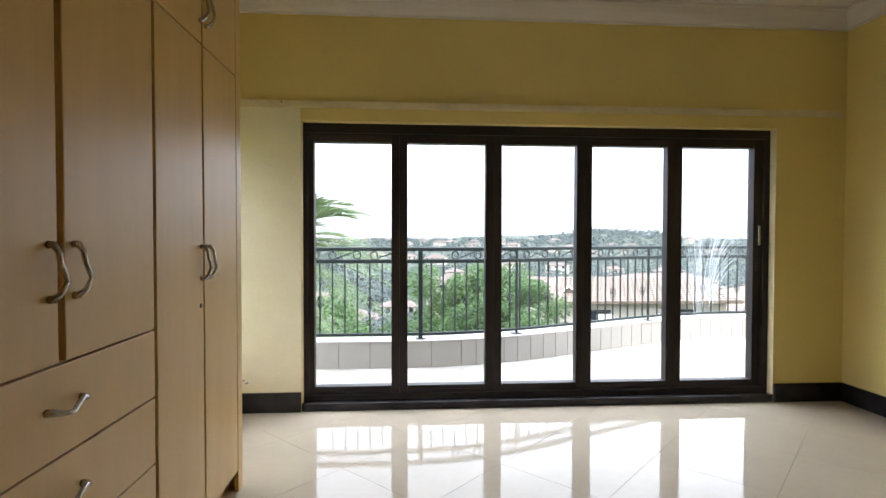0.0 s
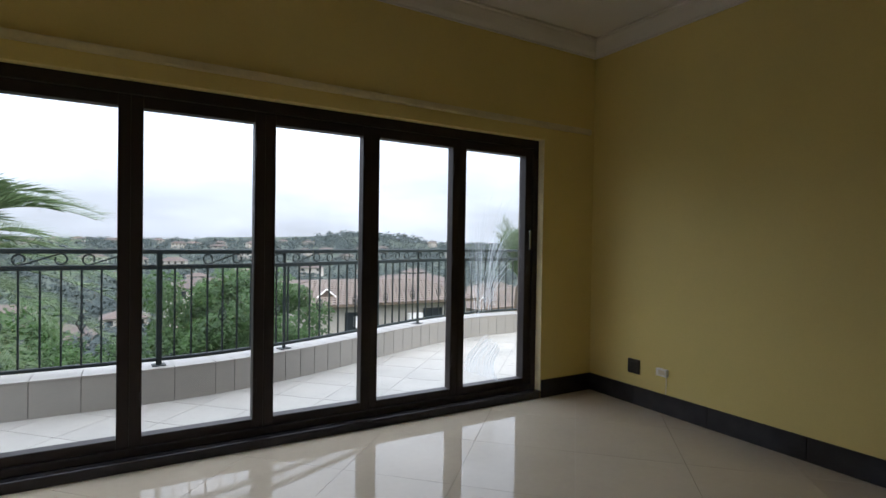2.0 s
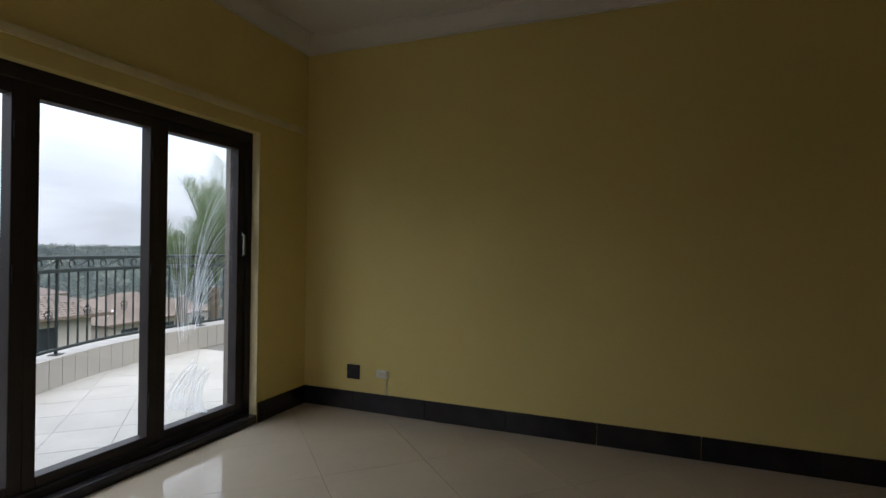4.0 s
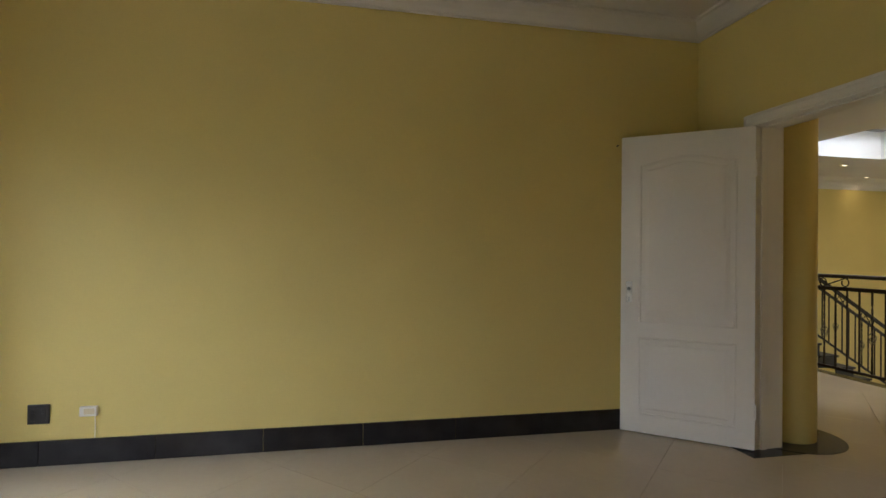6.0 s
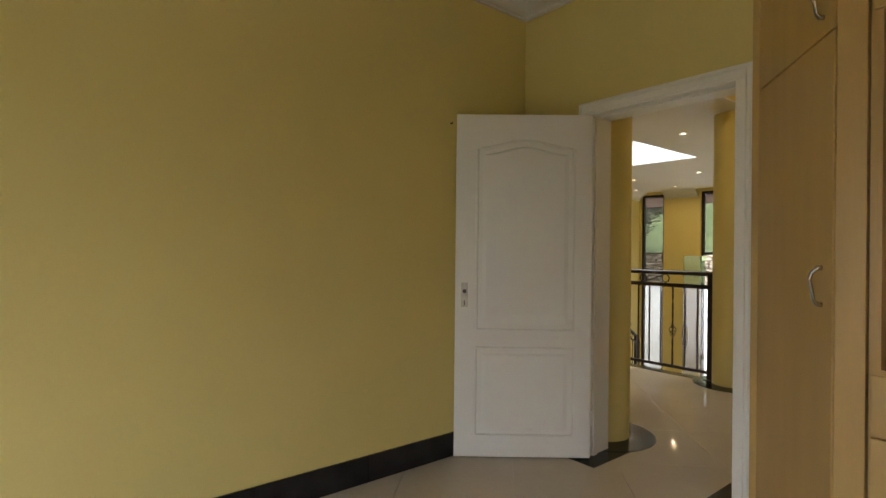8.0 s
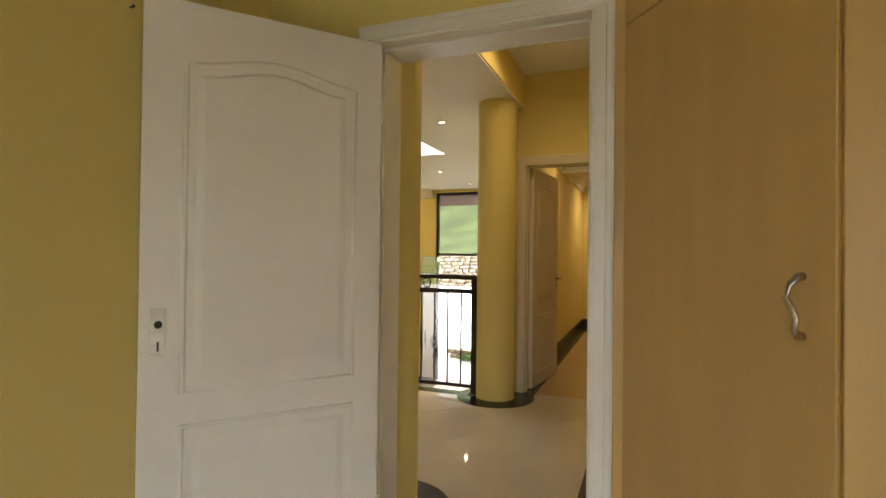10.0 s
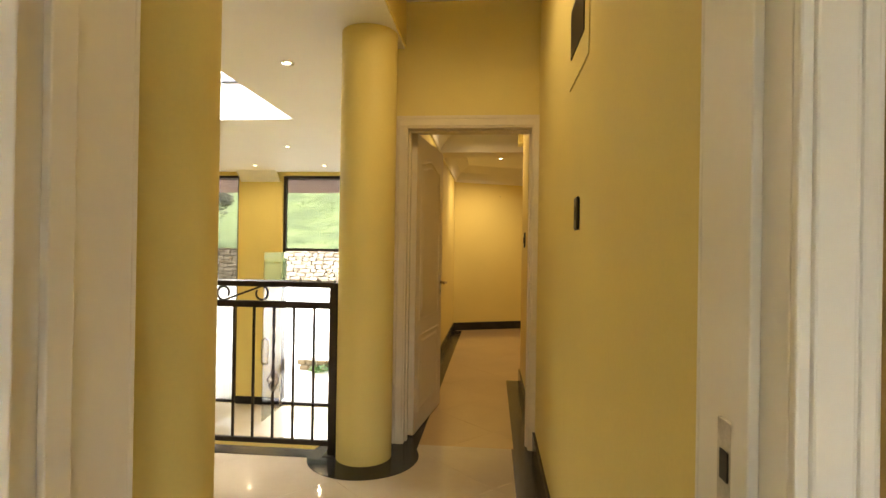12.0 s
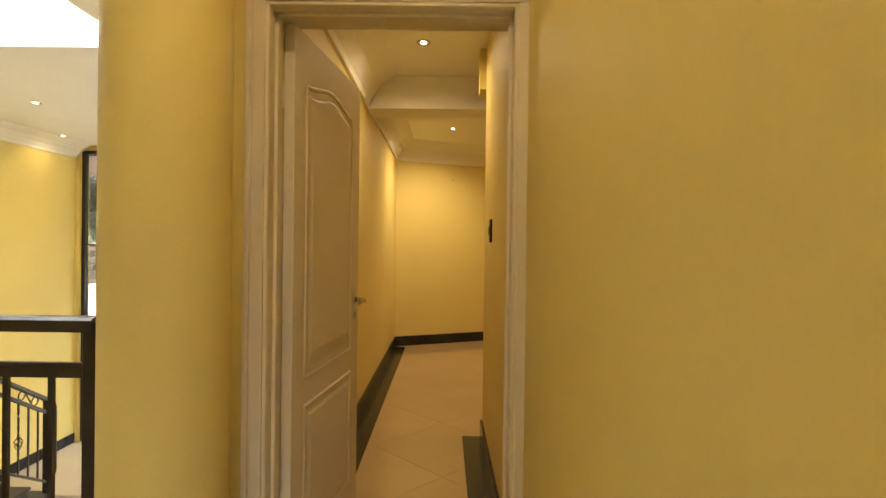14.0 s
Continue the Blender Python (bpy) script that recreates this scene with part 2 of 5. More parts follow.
def tube(bm, pts, r, sides=6, closed=False, caps=True):
    """A round bar along a line of points; r is a radius or one for each point."""
    pts = [Vector(p) for p in pts]
    n = len(pts)
    rings, side = [], None
    for i, p in enumerate(pts):
        a = pts[(i - 1) % n] if (i or closed) else p
        b = pts[(i + 1) % n] if (i < n - 1 or closed) else p
        d = (b - a).normalized()
        if side is None:
            side = d.orthogonal().normalized()
        side = (side - d * side.dot(d)).normalized()
        up = d.cross(side)
        rad = r[i] if isinstance(r, (list, tuple)) else r
        rings.append([bm.verts.new(p + rad * (math.cos(2 * math.pi * k / sides + math.pi / 4) * side + math.sin(2 * math.pi * k / sides + math.pi / 4) * up)) for k in range(sides)])
    for i in range(n if closed else n - 1):
        a, b = rings[i], rings[(i + 1) % n]
        for k in range(sides):
            bm.faces.new((a[k], a[(k + 1) % sides], b[(k + 1) % sides], b[k]))
    if caps and not closed:
        bm.faces.new(rings[0][::-1])
        bm.faces.new(rings[-1])


def cylinder(bm, x, y, z0, z1, r, sides=48):
    prism(bm, [(x + r * math.cos(2 * math.pi * k / sides), y + r * math.sin(2 * math.pi * k / sides)) for k in range(sides)], z0, z1)


def clip(poly, keep):
    """The part of a convex polygon for which keep(p) >= 0, keep being linear."""
    out = []
    for i, p in enumerate(poly):
        q = poly[(i + 1) % len(poly)]
        a, b = keep(p), keep(q)
        if a >= 0:
            out.append(p)
        if (a >= 0) != (b >= 0):
            f = a / (a - b)
            out.append((p[0] + f * (q[0] - p[0]), p[1] + f * (q[1] - p[1])))
    return out


def clip_rect(poly, x0, x1, y0, y1):
    for keep in (lambda p: p[0] - x0, lambda p: x1 - p[0], lambda p: p[1] - y0, lambda p: y1 - p[1]):
        poly = clip(poly, keep)
        if len(poly) < 3:
            return []
    return poly


def wall_x(bm, x0, x1, y0, y1, z0, z1, holes=()):
    """A wall along x, y0 to y1 thick, with rectangular holes (xa, xb, za, zb)."""
    at = x0
    for xa, xb, za, zb in sorted(holes):
        if xa > at:
            box(bm, at, xa, y0, y1, z0, z1)
        if za > z0:
            box(bm, xa, xb, y0, y1, z0, za)
        if zb < z1:
            box(bm, xa, xb, y0, y1, zb, z1)
        at = xb
    if at < x1:
        box(bm, at, x1, y0, y1, z0, z1)


def sweep(bm, path, profile, closed=False):
    """Sweeps a profile of (out, z) along a path of (x, y), out being to the path's left, with mitred corners."""
    n = len(path)
    rings = []
    for i in range(n):
        p = Vector(path[i])
        d0 = (p - Vector(path[i - 1])).normalized() if (i or closed) else None
        d1 = (Vector(path[(i + 1) % n]) - p).normalized() if (i < n - 1 or closed) else None
        n0 = Vector((-d0.y, d0.x)) if d0 else None
        n1 = Vector((-d1.y, d1.x)) if d1 else None
        if n0 is None or n1 is None:
            m = n0 or n1
        else:
            m = (n0 + n1) / max(0.2, 1 + n0.dot(n1))
        rings.append([bm.verts.new((p.x + m.x * o, p.y + m.y * o, z)) for o, z in profile])
    for i in range(n if closed else n - 1):
        a, b = rings[i], rings[(i + 1) % n]
        for k in range(len(profile) - 1):
            bm.faces.new((a[k], b[k], b[k + 1], a[k + 1]))
    if not closed:
        bm.faces.new(rings[0])
        bm.faces.new(rings[-1][::-1])


# ---- plan ----
XW, XE = -1.53, 3.17            # bedroom, west and east
YN, YS = 4.27, -0.39            # bedroom, window wall and door wall
H_CORN, H_CEIL = 2.775, 2.90
WIN = (-0.86, 2.625, 0.0, 2.043)  # folding door opening
DOOR = (1.80, 2.68, -0.3, 2.08)   # bedroom doorway
YP = -0.60                      # passage face of the door wall
XP = 1.83                       # passage, west face
Y2 = -3.156                     # wall of the second door
DOOR2 = (1.86, 2.70, -0.3, 2.05)
HALL_E, HALL_S, HALL_H = 7.0, -8.36, 2.53
LOW = -1.42                     # entrance floor
OUT_N = 4.58


def bedroom_shell():
    bm = bmesh.new()
    wall_x(bm, XW - 0.2, XE + 0.2, YN, 4.44, -0.3, 3.1, [(WIN[0], WIN[1], -0.03, WIN[3])])
    structure("wall_north", bm, M_WALL, "yellow painted wall round the folding glass doors", "wall")
    bm = bmesh.new()
    wall_x(bm, XW - 0.2, XE + 0.2, 4.44, OUT_N, -0.35, 3.1, [(WIN[0] - 0.001, WIN[1] + 0.001, -0.03, WIN[3] + 0.001)])
    structure("wall_north_outer", bm, M_PLASTER, "grey brown rendered outer face of the window wall", "wall")
    structure("wall_east", bbox(XE, XE + 0.2, YP, YN, -0.3, 3.1), M_WALL, "plain yellow painted bedroom wall", "wall")
    bm = bmesh.new()
    for a, b, c, d in ((YP, 3.32, -0.3, 3.1), (4.12, YN, -0.3, 3.1), (3.32, 4.12, -0.3, 0.5), (3.32, 4.12, 2.05, 3.1)):
        box(bm, XW - 0.2, XW, a, b, c, d)
    structure("wall_west", bm, M_WALL, "yellow wall behind the wardrobe with a side window", "wall")
    # Never in view: assumed from, and added for, the daylight on the pier.
    side = thing("window_4", "unseen dark framed side window beside the wardrobe", "window", kind="structure")
    for a, b, c, d in ((3.32, 3.37, 0.5, 2.05), (4.07, 4.12, 0.5, 2.05), (3.37, 4.07, 0.5, 0.55), (3.37, 4.07, 2.0, 2.05)):
        part("window_frame", bbox(XW - 0.13, XW - 0.07, a, b, c, d, 0.003), M_FRAME, side)
    g = part("pane", bbox(XW - 0.103, XW - 0.097, 3.37, 4.07, 0.55, 2.0), M_GLASS, side)
    g.visible_shadow = False
    bm = bmesh.new()
    wall_x(bm, XW, XE, YP, YS, -0.3, 3.1, [DOOR])
    structure("wall_south", bm, M_WALL, "yellow painted wall with the bedroom doorway", "wall")
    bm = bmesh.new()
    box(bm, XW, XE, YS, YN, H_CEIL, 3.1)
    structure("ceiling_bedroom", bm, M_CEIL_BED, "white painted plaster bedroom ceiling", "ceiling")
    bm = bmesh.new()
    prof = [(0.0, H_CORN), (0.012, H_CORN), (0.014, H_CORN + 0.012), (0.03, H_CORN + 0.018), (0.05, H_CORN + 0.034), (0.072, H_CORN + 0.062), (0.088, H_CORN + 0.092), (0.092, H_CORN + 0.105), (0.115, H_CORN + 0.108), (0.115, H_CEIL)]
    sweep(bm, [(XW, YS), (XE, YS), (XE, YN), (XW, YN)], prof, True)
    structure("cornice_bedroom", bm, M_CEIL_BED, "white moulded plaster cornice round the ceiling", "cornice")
    # narrow plaster band above the folding doors
    bm = bmesh.new()
    box(bm, XW, XE - 0.055, YN - 0.028, YN, 2.132, 2.178)
    bmesh.ops.bevel(bm, geom=bm.edges[:], offset=0.006, segments=2, affect="EDGES")
    band_bm = bm
    structure("window_reveal", bbox(WIN[1] - 0.004, WIN[1], YN + 0.001, 4.334, 0.056, WIN[3] - 0.001), M_BAND, "pale plaster reveal beside the glass doors", "trim")
    structure("window_reveal", bbox(WIN[0], WIN[0] + 0.004, YN + 0.001, 4.334, 0.056, WIN[3] - 0.001), M_BAND, "pale plaster reveal beside the glass doors", "trim")
    # Thin panel over the pier that carries the painted daylight.
    structure("wall_daylit_pier", bbox(XW + 0.001, WIN[0] - 0.001, YN - 0.003, YN, 0.141, 2.131), M_PIER_LIT, "yellow plaster pier beside the glass doors, daylight paleness in its colour", "wall")
    chips = thing("peeling_paint", "flaking grey paint chips low on the wall", "peeling paint", pose(-1.42, YN - 0.003, 0.26))
    rnd = random.Random(17)
    for k in range(9):
        cx, cz, rad = -0.09 + 0.035 * k + rnd.uniform(-0.01, 0.01), 0.045 - 0.012 * k + rnd.uniform(-0.012, 0.012), rnd.uniform(0.009, 0.024)
        cb = bmesh.new()
        ring = [(cx + rad * 1.3 * rnd.uniform(0.5, 1.1) * math.cos(a), cz + rad * 0.7 * rnd.uniform(0.5, 1.1) * math.sin(a)) for a in [0.785 * j for j in range(8)]]
        front = [cb.verts.new((x, -0.0025 - rnd.uniform(0, 0.004), z)) for x, z in ring]
        back = [cb.verts.new((x, 0.0, z)) for x, z in ring]
        cb.faces.new(front)
        for j in range(8):
            cb.faces.new((front[j], back[j], back[(j + 1) % 8], front[(j + 1) % 8]))
        part("flake", cb, M_GREY, chips)
    bm = band_bm
    structure("trim_band", bm, M_BAND, "thin projecting plaster band above the glass doors", "trim")


bedroom_shell()


def skirting(name, runs, label, height=0.14, thick=0.016, length=0.6):
    """Black tile skirting, as pieces along runs of (x0, y0, x1, y1), the room lying to the run's left."""
    base = thing(name, label, "skirting", kind="structure")
    for x0, y0, x1, y1 in runs:
        a, b = Vector((x0, y0)), Vector((x1, y1))
        d = b - a
        turn = math.atan2(d.y, d.x)
        at = 0.0
        while at < d.length - 0.01:
            w = min(length, d.length - at)
            ob = part("skirting_tile", bbox(0.001, w - 0.001, 0, thick, 0.0, height, 0.002, 1), M_GRANITE, base)
            p = a + d.normalized() * at
            ob.matrix_basis = Matrix.Translation((p.x, p.y, 0)) @ Matrix.Rotation(turn, 4, "Z")
            at += w
    return base


skirting("baseboard_bedroom", [(XE, YS, XE, YN), (XE, YN, WIN[1], YN), (WIN[0], YN, XW, YN), (2.76, YS, XE, YS)], "black polished granite tile skirting along the bedroom walls")


def folding_doors():
    """The five-leaf folding glass door in its dark frame."""
    th = thing("window_1", "dark bronze framed five-panel folding glass doors, closed", "glass door", kind="structure")
    y0, y1 = 4.355, 4.43
    x0, x1, ztop = WIN[0], WIN[1], WIN[3]
    part("top_track", bbox(x0, x1, y0 - 0.02, y1 + 0.02, ztop - 0.065, ztop, 0.004), M_FRAME, th)
    part("bottom_track", bbox(x0, x1, y0 - 0.02, y1 + 0.02, 0.055, 0.095, 0.004), M_FRAME, th)
    part("granite_sill", bbox(x0, x1, YN - 0.002, OUT_N + 0.03, -0.02, 0.055, 0.004), M_GRANITE, th, "black granite threshold")
    part("side_frame", bbox(x0, x0 + 0.035, y0 - 0.02, y1 + 0.02, 0.095, ztop - 0.065, 0.003), M_FRAME, th)
    part("side_frame", bbox(x1 - 0.05, x1, y0 - 0.02, y1 + 0.02, 0.095, ztop - 0.065, 0.003), M_FRAME, th)
    panes = [(-0.783, -0.232), (-0.115, 0.456), (0.577, 1.138), (1.255, 1.832), (1.948, 2.510)]
    edges = [x0 + 0.035] + [(panes[i][1] + panes[i + 1][0]) / 2 for i in range(4)] + [x1 - 0.05]
    zb, zt, pb, pt = 0.097, ztop - 0.067, 0.150, 1.912
    for i, (a, b) in enumerate(panes):
        l, r = edges[i] + 0.0002, edges[i + 1] - 0.0002
        leaf = part("door_leaf", bbox(l, a, y0, y1, zb, zt, 0.004), M_FRAME, th)
        part("stile", bbox(b, r, y0, y1, zb, zt, 0.004), M_FRAME, leaf)
        part("rail", bbox(a, b, y0, y1, zb, pb, 0.004), M_FRAME, leaf)
        part("rail", bbox(a, b, y0, y1, pt, zt, 0.004), M_FRAME, leaf)
        g = part("pane", bbox(a, b, 4.388, 4.394, pb, pt), M_GLASS, leaf, "clear glass pane" if i < 4 else "cracked clear glass pane")
        g.visible_shadow = False
        for s in (a - 0.014, b + 0.014):
            for z in (0.35, 1.1, 1.75):
                if 0 < i < 4:
                    part("hinge", bbox(s - 0.008, s + 0.008, y0 - 0.008, y0, z - 0.04, z + 0.04, 0.003), M_FRAME, leaf)
        if i == 4:
            bm = bmesh.new()
            tube(bm, [(b + 0.03, y0, 1.17), (b + 0.03, y0 - 0.03, 1.18), (b + 0.03, y0 - 0.03, 1.32), (b + 0.03, y0, 1.33)], 0.008, 8)
            part("pull_handle", bm, M_STEEL, leaf, "slim silver pull handle")
            part("lock", bbox(b + 0.018, b + 0.042, y0 - 0.01, y0, 0.98, 1.04, 0.003), M_BLACK, leaf)
            rnd = random.Random(4)
            bm = bmesh.new()

            def hair(pts, w):
                side = [(x - w, 4.386, z) for x, z in pts] + [(x + w, 4.386, z) for x, z in reversed(pts)]
                bm.faces.new([bm.verts.new(p) for p in side])
            for k in range(84):
                f = k / 83
                sx, sz = a + 0.13 + 0.16 * f + rnd.uniform(-0.015, 0.015), 0.70 + 0.10 * f + rnd.uniform(-0.08, 0.06)
                if f < 0.35:
                    ex, ez = a + 0.02 + 0.75 * f, 1.22 + 1.15 * f
                else:
                    ex, ez = b - 0.03 * (1 - f), 1.84 - 1.1 * (f - 0.35) / 0.65
                mx, mz = sx + 0.30 * (ex - sx) - 0.03, ez - 0.12 * (ez - sz)
                cut = 1.0 if f > 0.35 else rnd.uniform(0.6, 1.0)
                pts = []
                for j in range(13):
                    u = j / 12 * cut
                    pts.append(((1 - u) ** 2 * sx + 2 * u * (1 - u) * mx + u * u * ex, (1 - u) ** 2 * sz + 2 * u * (1 - u) * mz + u * u * ez))
                hair(pts, rnd.uniform(0.0004, 0.0014) * (1.0 if f > 0.45 else 0.5))
            for k in range(34):
                f = k / 33
                sx, sz = a + 0.22 + 0.14 * f, 0.50 - 0.1 * f + rnd.uniform(-0.03, 0.03)
                ex, ez = a + 0.004 + 0.34 * f, pb + 0.12 - 0.12 * f
                pts = [(sx + (ex - sx) * u - 0.05 * math.sin(math.pi * u), sz + (ez - sz) * u) for u in [j / 7 for j in range(8)]]
                hair(pts, rnd.uniform(0.0008, 0.0022))
            part("crack", bm, M_CRACK, leaf, "fan of white cracks across the glass")


folding_doors()


# ---- panelled doors ----
def arch_outline(x0, x1, z0, z1, rise):
    """A panel's outline; with rise the top bows up in the middle."""
    pts = [(x0, z0), (x1, z0)]
    if not rise:
        return pts + [(x1, z1), (x0, z1)]
    n = 14
    for k in range(n + 1):
        u = k / n
        c = 0.5 - 0.5 * math.cos(2 * math.pi * u)
        pts.append((x1 + (x0 - x1) * u, z1 - rise + rise * c))
    return pts


def panel_door(name, label, m, width=0.81, height=2.03, lever=True, group="", paint=M_WHITE):
    """A white two-panel door; its hinge edge is the z axis, the leaf lies along x."""
    th = thing(name, label, "door", m, group)
    t = 0.04
    part("leaf", bbox(0, width, -t, 0, 0.0, height, 0.003), paint, th)
    for z0, z1, rise in ((0.13, 0.645, 0.0), (0.755, 1.87, 0.045)):
        for y, s in ((0.0, 1), (-t, -1)):
            line = arch_outline(0.108, width - 0.125, z0, z1, rise)
            bm = bmesh.new()
            tube(bm, [(x, y - s * 0.008, z) for x, z in line], 0.0135, 10, True)
            part("moulding", bm, paint, th)
            inner = arch_outline(0.140, width - 0.157, z0 + 0.032, z1 - 0.032, rise)
            bm = bmesh.new()
            if s > 0:
                inner = inner[::-1]
            f = bm.faces.new([bm.verts.new((x, y + s * 0.001, z)) for x, z in inner])
            ex = bmesh.ops.extrude_discrete_faces(bm, faces=[f])["faces"][0]
            c = ex.calc_center_median()
            for v in ex.verts:
                v.co = c + Vector(((v.co.x - c.x) * 0.90, 0, (v.co.z - c.z) * 0.94))
                v.co.y = y + s * 0.006
            part("raised_panel", bm, paint, th)
    for y, s in ((0.0, 1), (-t, -1)):
        plate = part("lock_plate", bbox(width - 0.075, width - 0.035, y if s > 0 else y - 0.004, y + 0.004 if s > 0 else y, 0.885, 1.03, 0.0015), M_OLD_NICKEL, th, "worn nickel lock plate")
        bm = bmesh.new()
        tube(bm, [(width - 0.055, y, 0.98), (width - 0.055, y + s * 0.012, 0.98)], 0.012, 14)
        part("spindle", bm, M_BLACK, plate)
        part("keyhole", bbox(width - 0.058, width - 0.052, y + s * 0.004 - 0.0006, y + s * 0.004 + 0.0006, 0.895, 0.925), M_BLACK, plate)
        if lever:
            bm = bmesh.new()
            tube(bm, [(width - 0.055, y + s * 0.01, 0.98), (width - 0.055, y + s * 0.05, 0.98), (width - 0.075, y + s * 0.055, 0.98), (width - 0.16, y + s * 0.055, 0.978)], 0.009, 8)
            part("lever", bm, M_BRASS, plate, "brass lever handle")
    for z in (0.24, 1.76):
        bm = bmesh.new()
        cylinder(bm, -0.003, 0.005, z - 0.045, z + 0.045, 0.007, 10)
        part("hinge", bm, paint, th)
    return th


hinge = Vector((2.62, -0.378))
free = Vector((3.135, 0.245))
panel_door("bedroom_door", "white two-panel bedroom door standing open, lever missing", pose(hinge.x, hinge.y, 0.008, 0, 0, math.degrees(math.atan2(free.y - hinge.y, free.x - hinge.x))), 0.806, 2.03, False)
panel_door("passage_door", "white two-panel passage door standing open inwards", pose(2.655, -3.29, 0.008, 0, 0, -97.5), 0.77, 2.01, True, paint=M_WARMED_WHITE)


def door_frame(name, label, x0, x1, ya, yb, head, wide, stop_y, paint=M_WHITE):
    """White lining and moulded architraves of a doorway in a wall from ya to yb (ya > yb)."""
    th = thing(name, label, "door frame", kind="structure")
    part("jamb", bbox(x0 - 0.03, x0, yb, ya, 0, head, 0.002), paint, th)
    part("jamb", bbox(x1, x1 + 0.03, yb, ya, 0, head, 0.002), paint, th)
    part("head", bbox(x0 - 0.03, x1 + 0.03, yb, ya, head, head + 0.03, 0.002), paint, th)
    part("door_stop", bbox(x0, x0 + 0.012, stop_y - 0.02, stop_y + 0.02, 0, head, 0.002), paint, th)
    part("door_stop", bbox(x1 - 0.012, x1, stop_y - 0.02, stop_y + 0.02, 0, head, 0.002), paint, th)
    part("door_stop", bbox(x0, x1, stop_y - 0.02, stop_y + 0.02, head - 0.012, head, 0.002), paint, th)
    for y, s in ((ya, 1), (yb, -1)):
        for o, w, d in ((0.0, wide, 0.012), (0.012, wide * 0.5, 0.018), (wide * 0.72, wide * 0.2, 0.016)):
            a, b = sorted((y, y + s * d))
            part("architrave", bbox(x0 - o - w, x0 - o, a, b, 0, head + o, 0.003), paint, th)
            part("architrave", bbox(x1 + o, x1 + o + w, a, b, 0, head + o, 0.003), paint, th)
            part("architrave", bbox(x0 - o - w, x1 + o + w, a, b, head + o, head + o + w, 0.003), paint, th)
    return th


fr = door_frame("door_1", "white painted moulded door frame of the bedroom", 1.832, 2.65, YS, YP, 2.045, 0.075, -0.46)
part("strike_plate", bbox(1.832, 1.837, -0.53, -0.488, 0.94, 1.045, 0.001), M_OLD_NICKEL, fr, "worn metal strike plate")
part("latch_hole", bbox(1.836, 1.8385, -0.52, -0.500, 0.975, 1.01), M_BLACK, fr)
door_frame("door_2", "white painted moulded door frame at the passage end", 1.874, 2.658, Y2, Y2 - 0.17, 2.018, 0.08, -3.22, M_WARMED_WHITE)


# ---- hall, passage and corridor ----
def hall_shell():
    structure("wall_passage", bbox(XP - 0.2, XP, -4.87, YP, -0.3, 3.1), M_WALL, "ochre yellow passage wall with switch", "wall")
    bm = bmesh.new()
    wall_x(bm, XP, 3.02, Y2 - 0.17, Y2, -0.3, 3.1, [DOOR2])
    structure("wall_second_door", bm, M_WALL, "yellow wall above and round the passage door", "wall")
    structure("wall_corridor", bbox(2.70, 3.02, HALL_S - 0.2, Y2 - 0.17, -2.2, 3.1), M_WALL, "yellow wall between corridor and stair hall", "wall")
    bm = bmesh.new()
    prism(bm, [(2.70, -7.93), (0.2, -8.98), (0.2, -9.2), (2.70, -9.2)], -0.3, 3.1)
    structure("wall_corridor_end", bm, M_WALL, "slanting yellow wall at the corridor end", "wall")
    bm = bmesh.new()
    box(bm, 0.0, 0.2, -9.2, -4.87, -0.3, 3.1)
    box(bm, 0.2, XP - 0.2, -5.07, -4.87, -0.3, 3.1)
    structure("wall_corridor_side", bm, M_WALL, "plain yellow wall of the corridor lobby", "wall")
    bm = bmesh.new()
    wall_x(bm, XE + 0.2, HALL_E + 0.2, YP, YP + 0.2, -2.2, 3.1)
    structure("wall_hall_north", bm, M_WALL, "plain yellow wall of the stair hall", "wall")
    structure("wall_hall_east", bbox(HALL_E, HALL_E + 0.2, HALL_S, YP, -2.2, 3.1), M_WALL, "tall yellow wall beside the stairs", "wall")
    bm = bmesh.new()
    wall_x(bm, 3.02, HALL_E + 0.2, HALL_S - 0.2, HALL_S, -2.2, 3.1, [(6.43, 6.95, LOW, 2.47), (3.3, 5.66, LOW, 2.47)])
    structure("wall_hall_south", bm, M_WALL, "yellow entrance wall with tall glazing", "wall")
    structure("wall_stairwell", bbox(3.02, 3.05, -7.0, -2.98, -2.2, -0.16), M_WALL, "plain wall below the landing", "wall")
    # ceilings
    bm = bmesh.new()
    x0, x1, y0, y1 = 4.11, 5.40, -4.89, -3.15
    z = HALL_H
    box(bm, 2.69, x0, HALL_S, YP, z, 3.1)
    box(bm, x1, HALL_E, HALL_S, YP, z, 3.1)
    box(bm, x0, x1, HALL_S, y0, z, 3.1)
    box(bm, x0, x1, y1, YP, z, 3.1)
    structure("ceiling_hall", bm, M_CEIL, "white stair hall ceiling with a skylight opening", "ceiling")
    structure("ceiling_passage", bbox(XP, 2.69, Y2, YP, 2.83, 3.1), M_CEIL, "white passage ceiling", "ceiling")
    structure("wall_beam", bbox(2.68, 2.69, Y2, YP, HALL_H + 0.012, 2.83), M_WALL, "yellow beam face above the columns", "beam")
    structure("ceiling_corridor", bbox(0.2, 2.70, -9.2, Y2 - 0.17, 2.55, 3.1), M_CEIL, "white corridor ceiling", "ceiling")
    structure("beam_corridor", bbox(0.2, 2.698, -5.75, -5.45, 2.30, 2.548), M_CEIL, "white plaster beam across the corridor", "beam")
    structure("beam_lobby", bbox(XP - 0.2, XP + 0.04, -5.06, -4.88, 2.28, 2.548), M_WALL, "yellow stub of beam on the corridor wall", "beam")
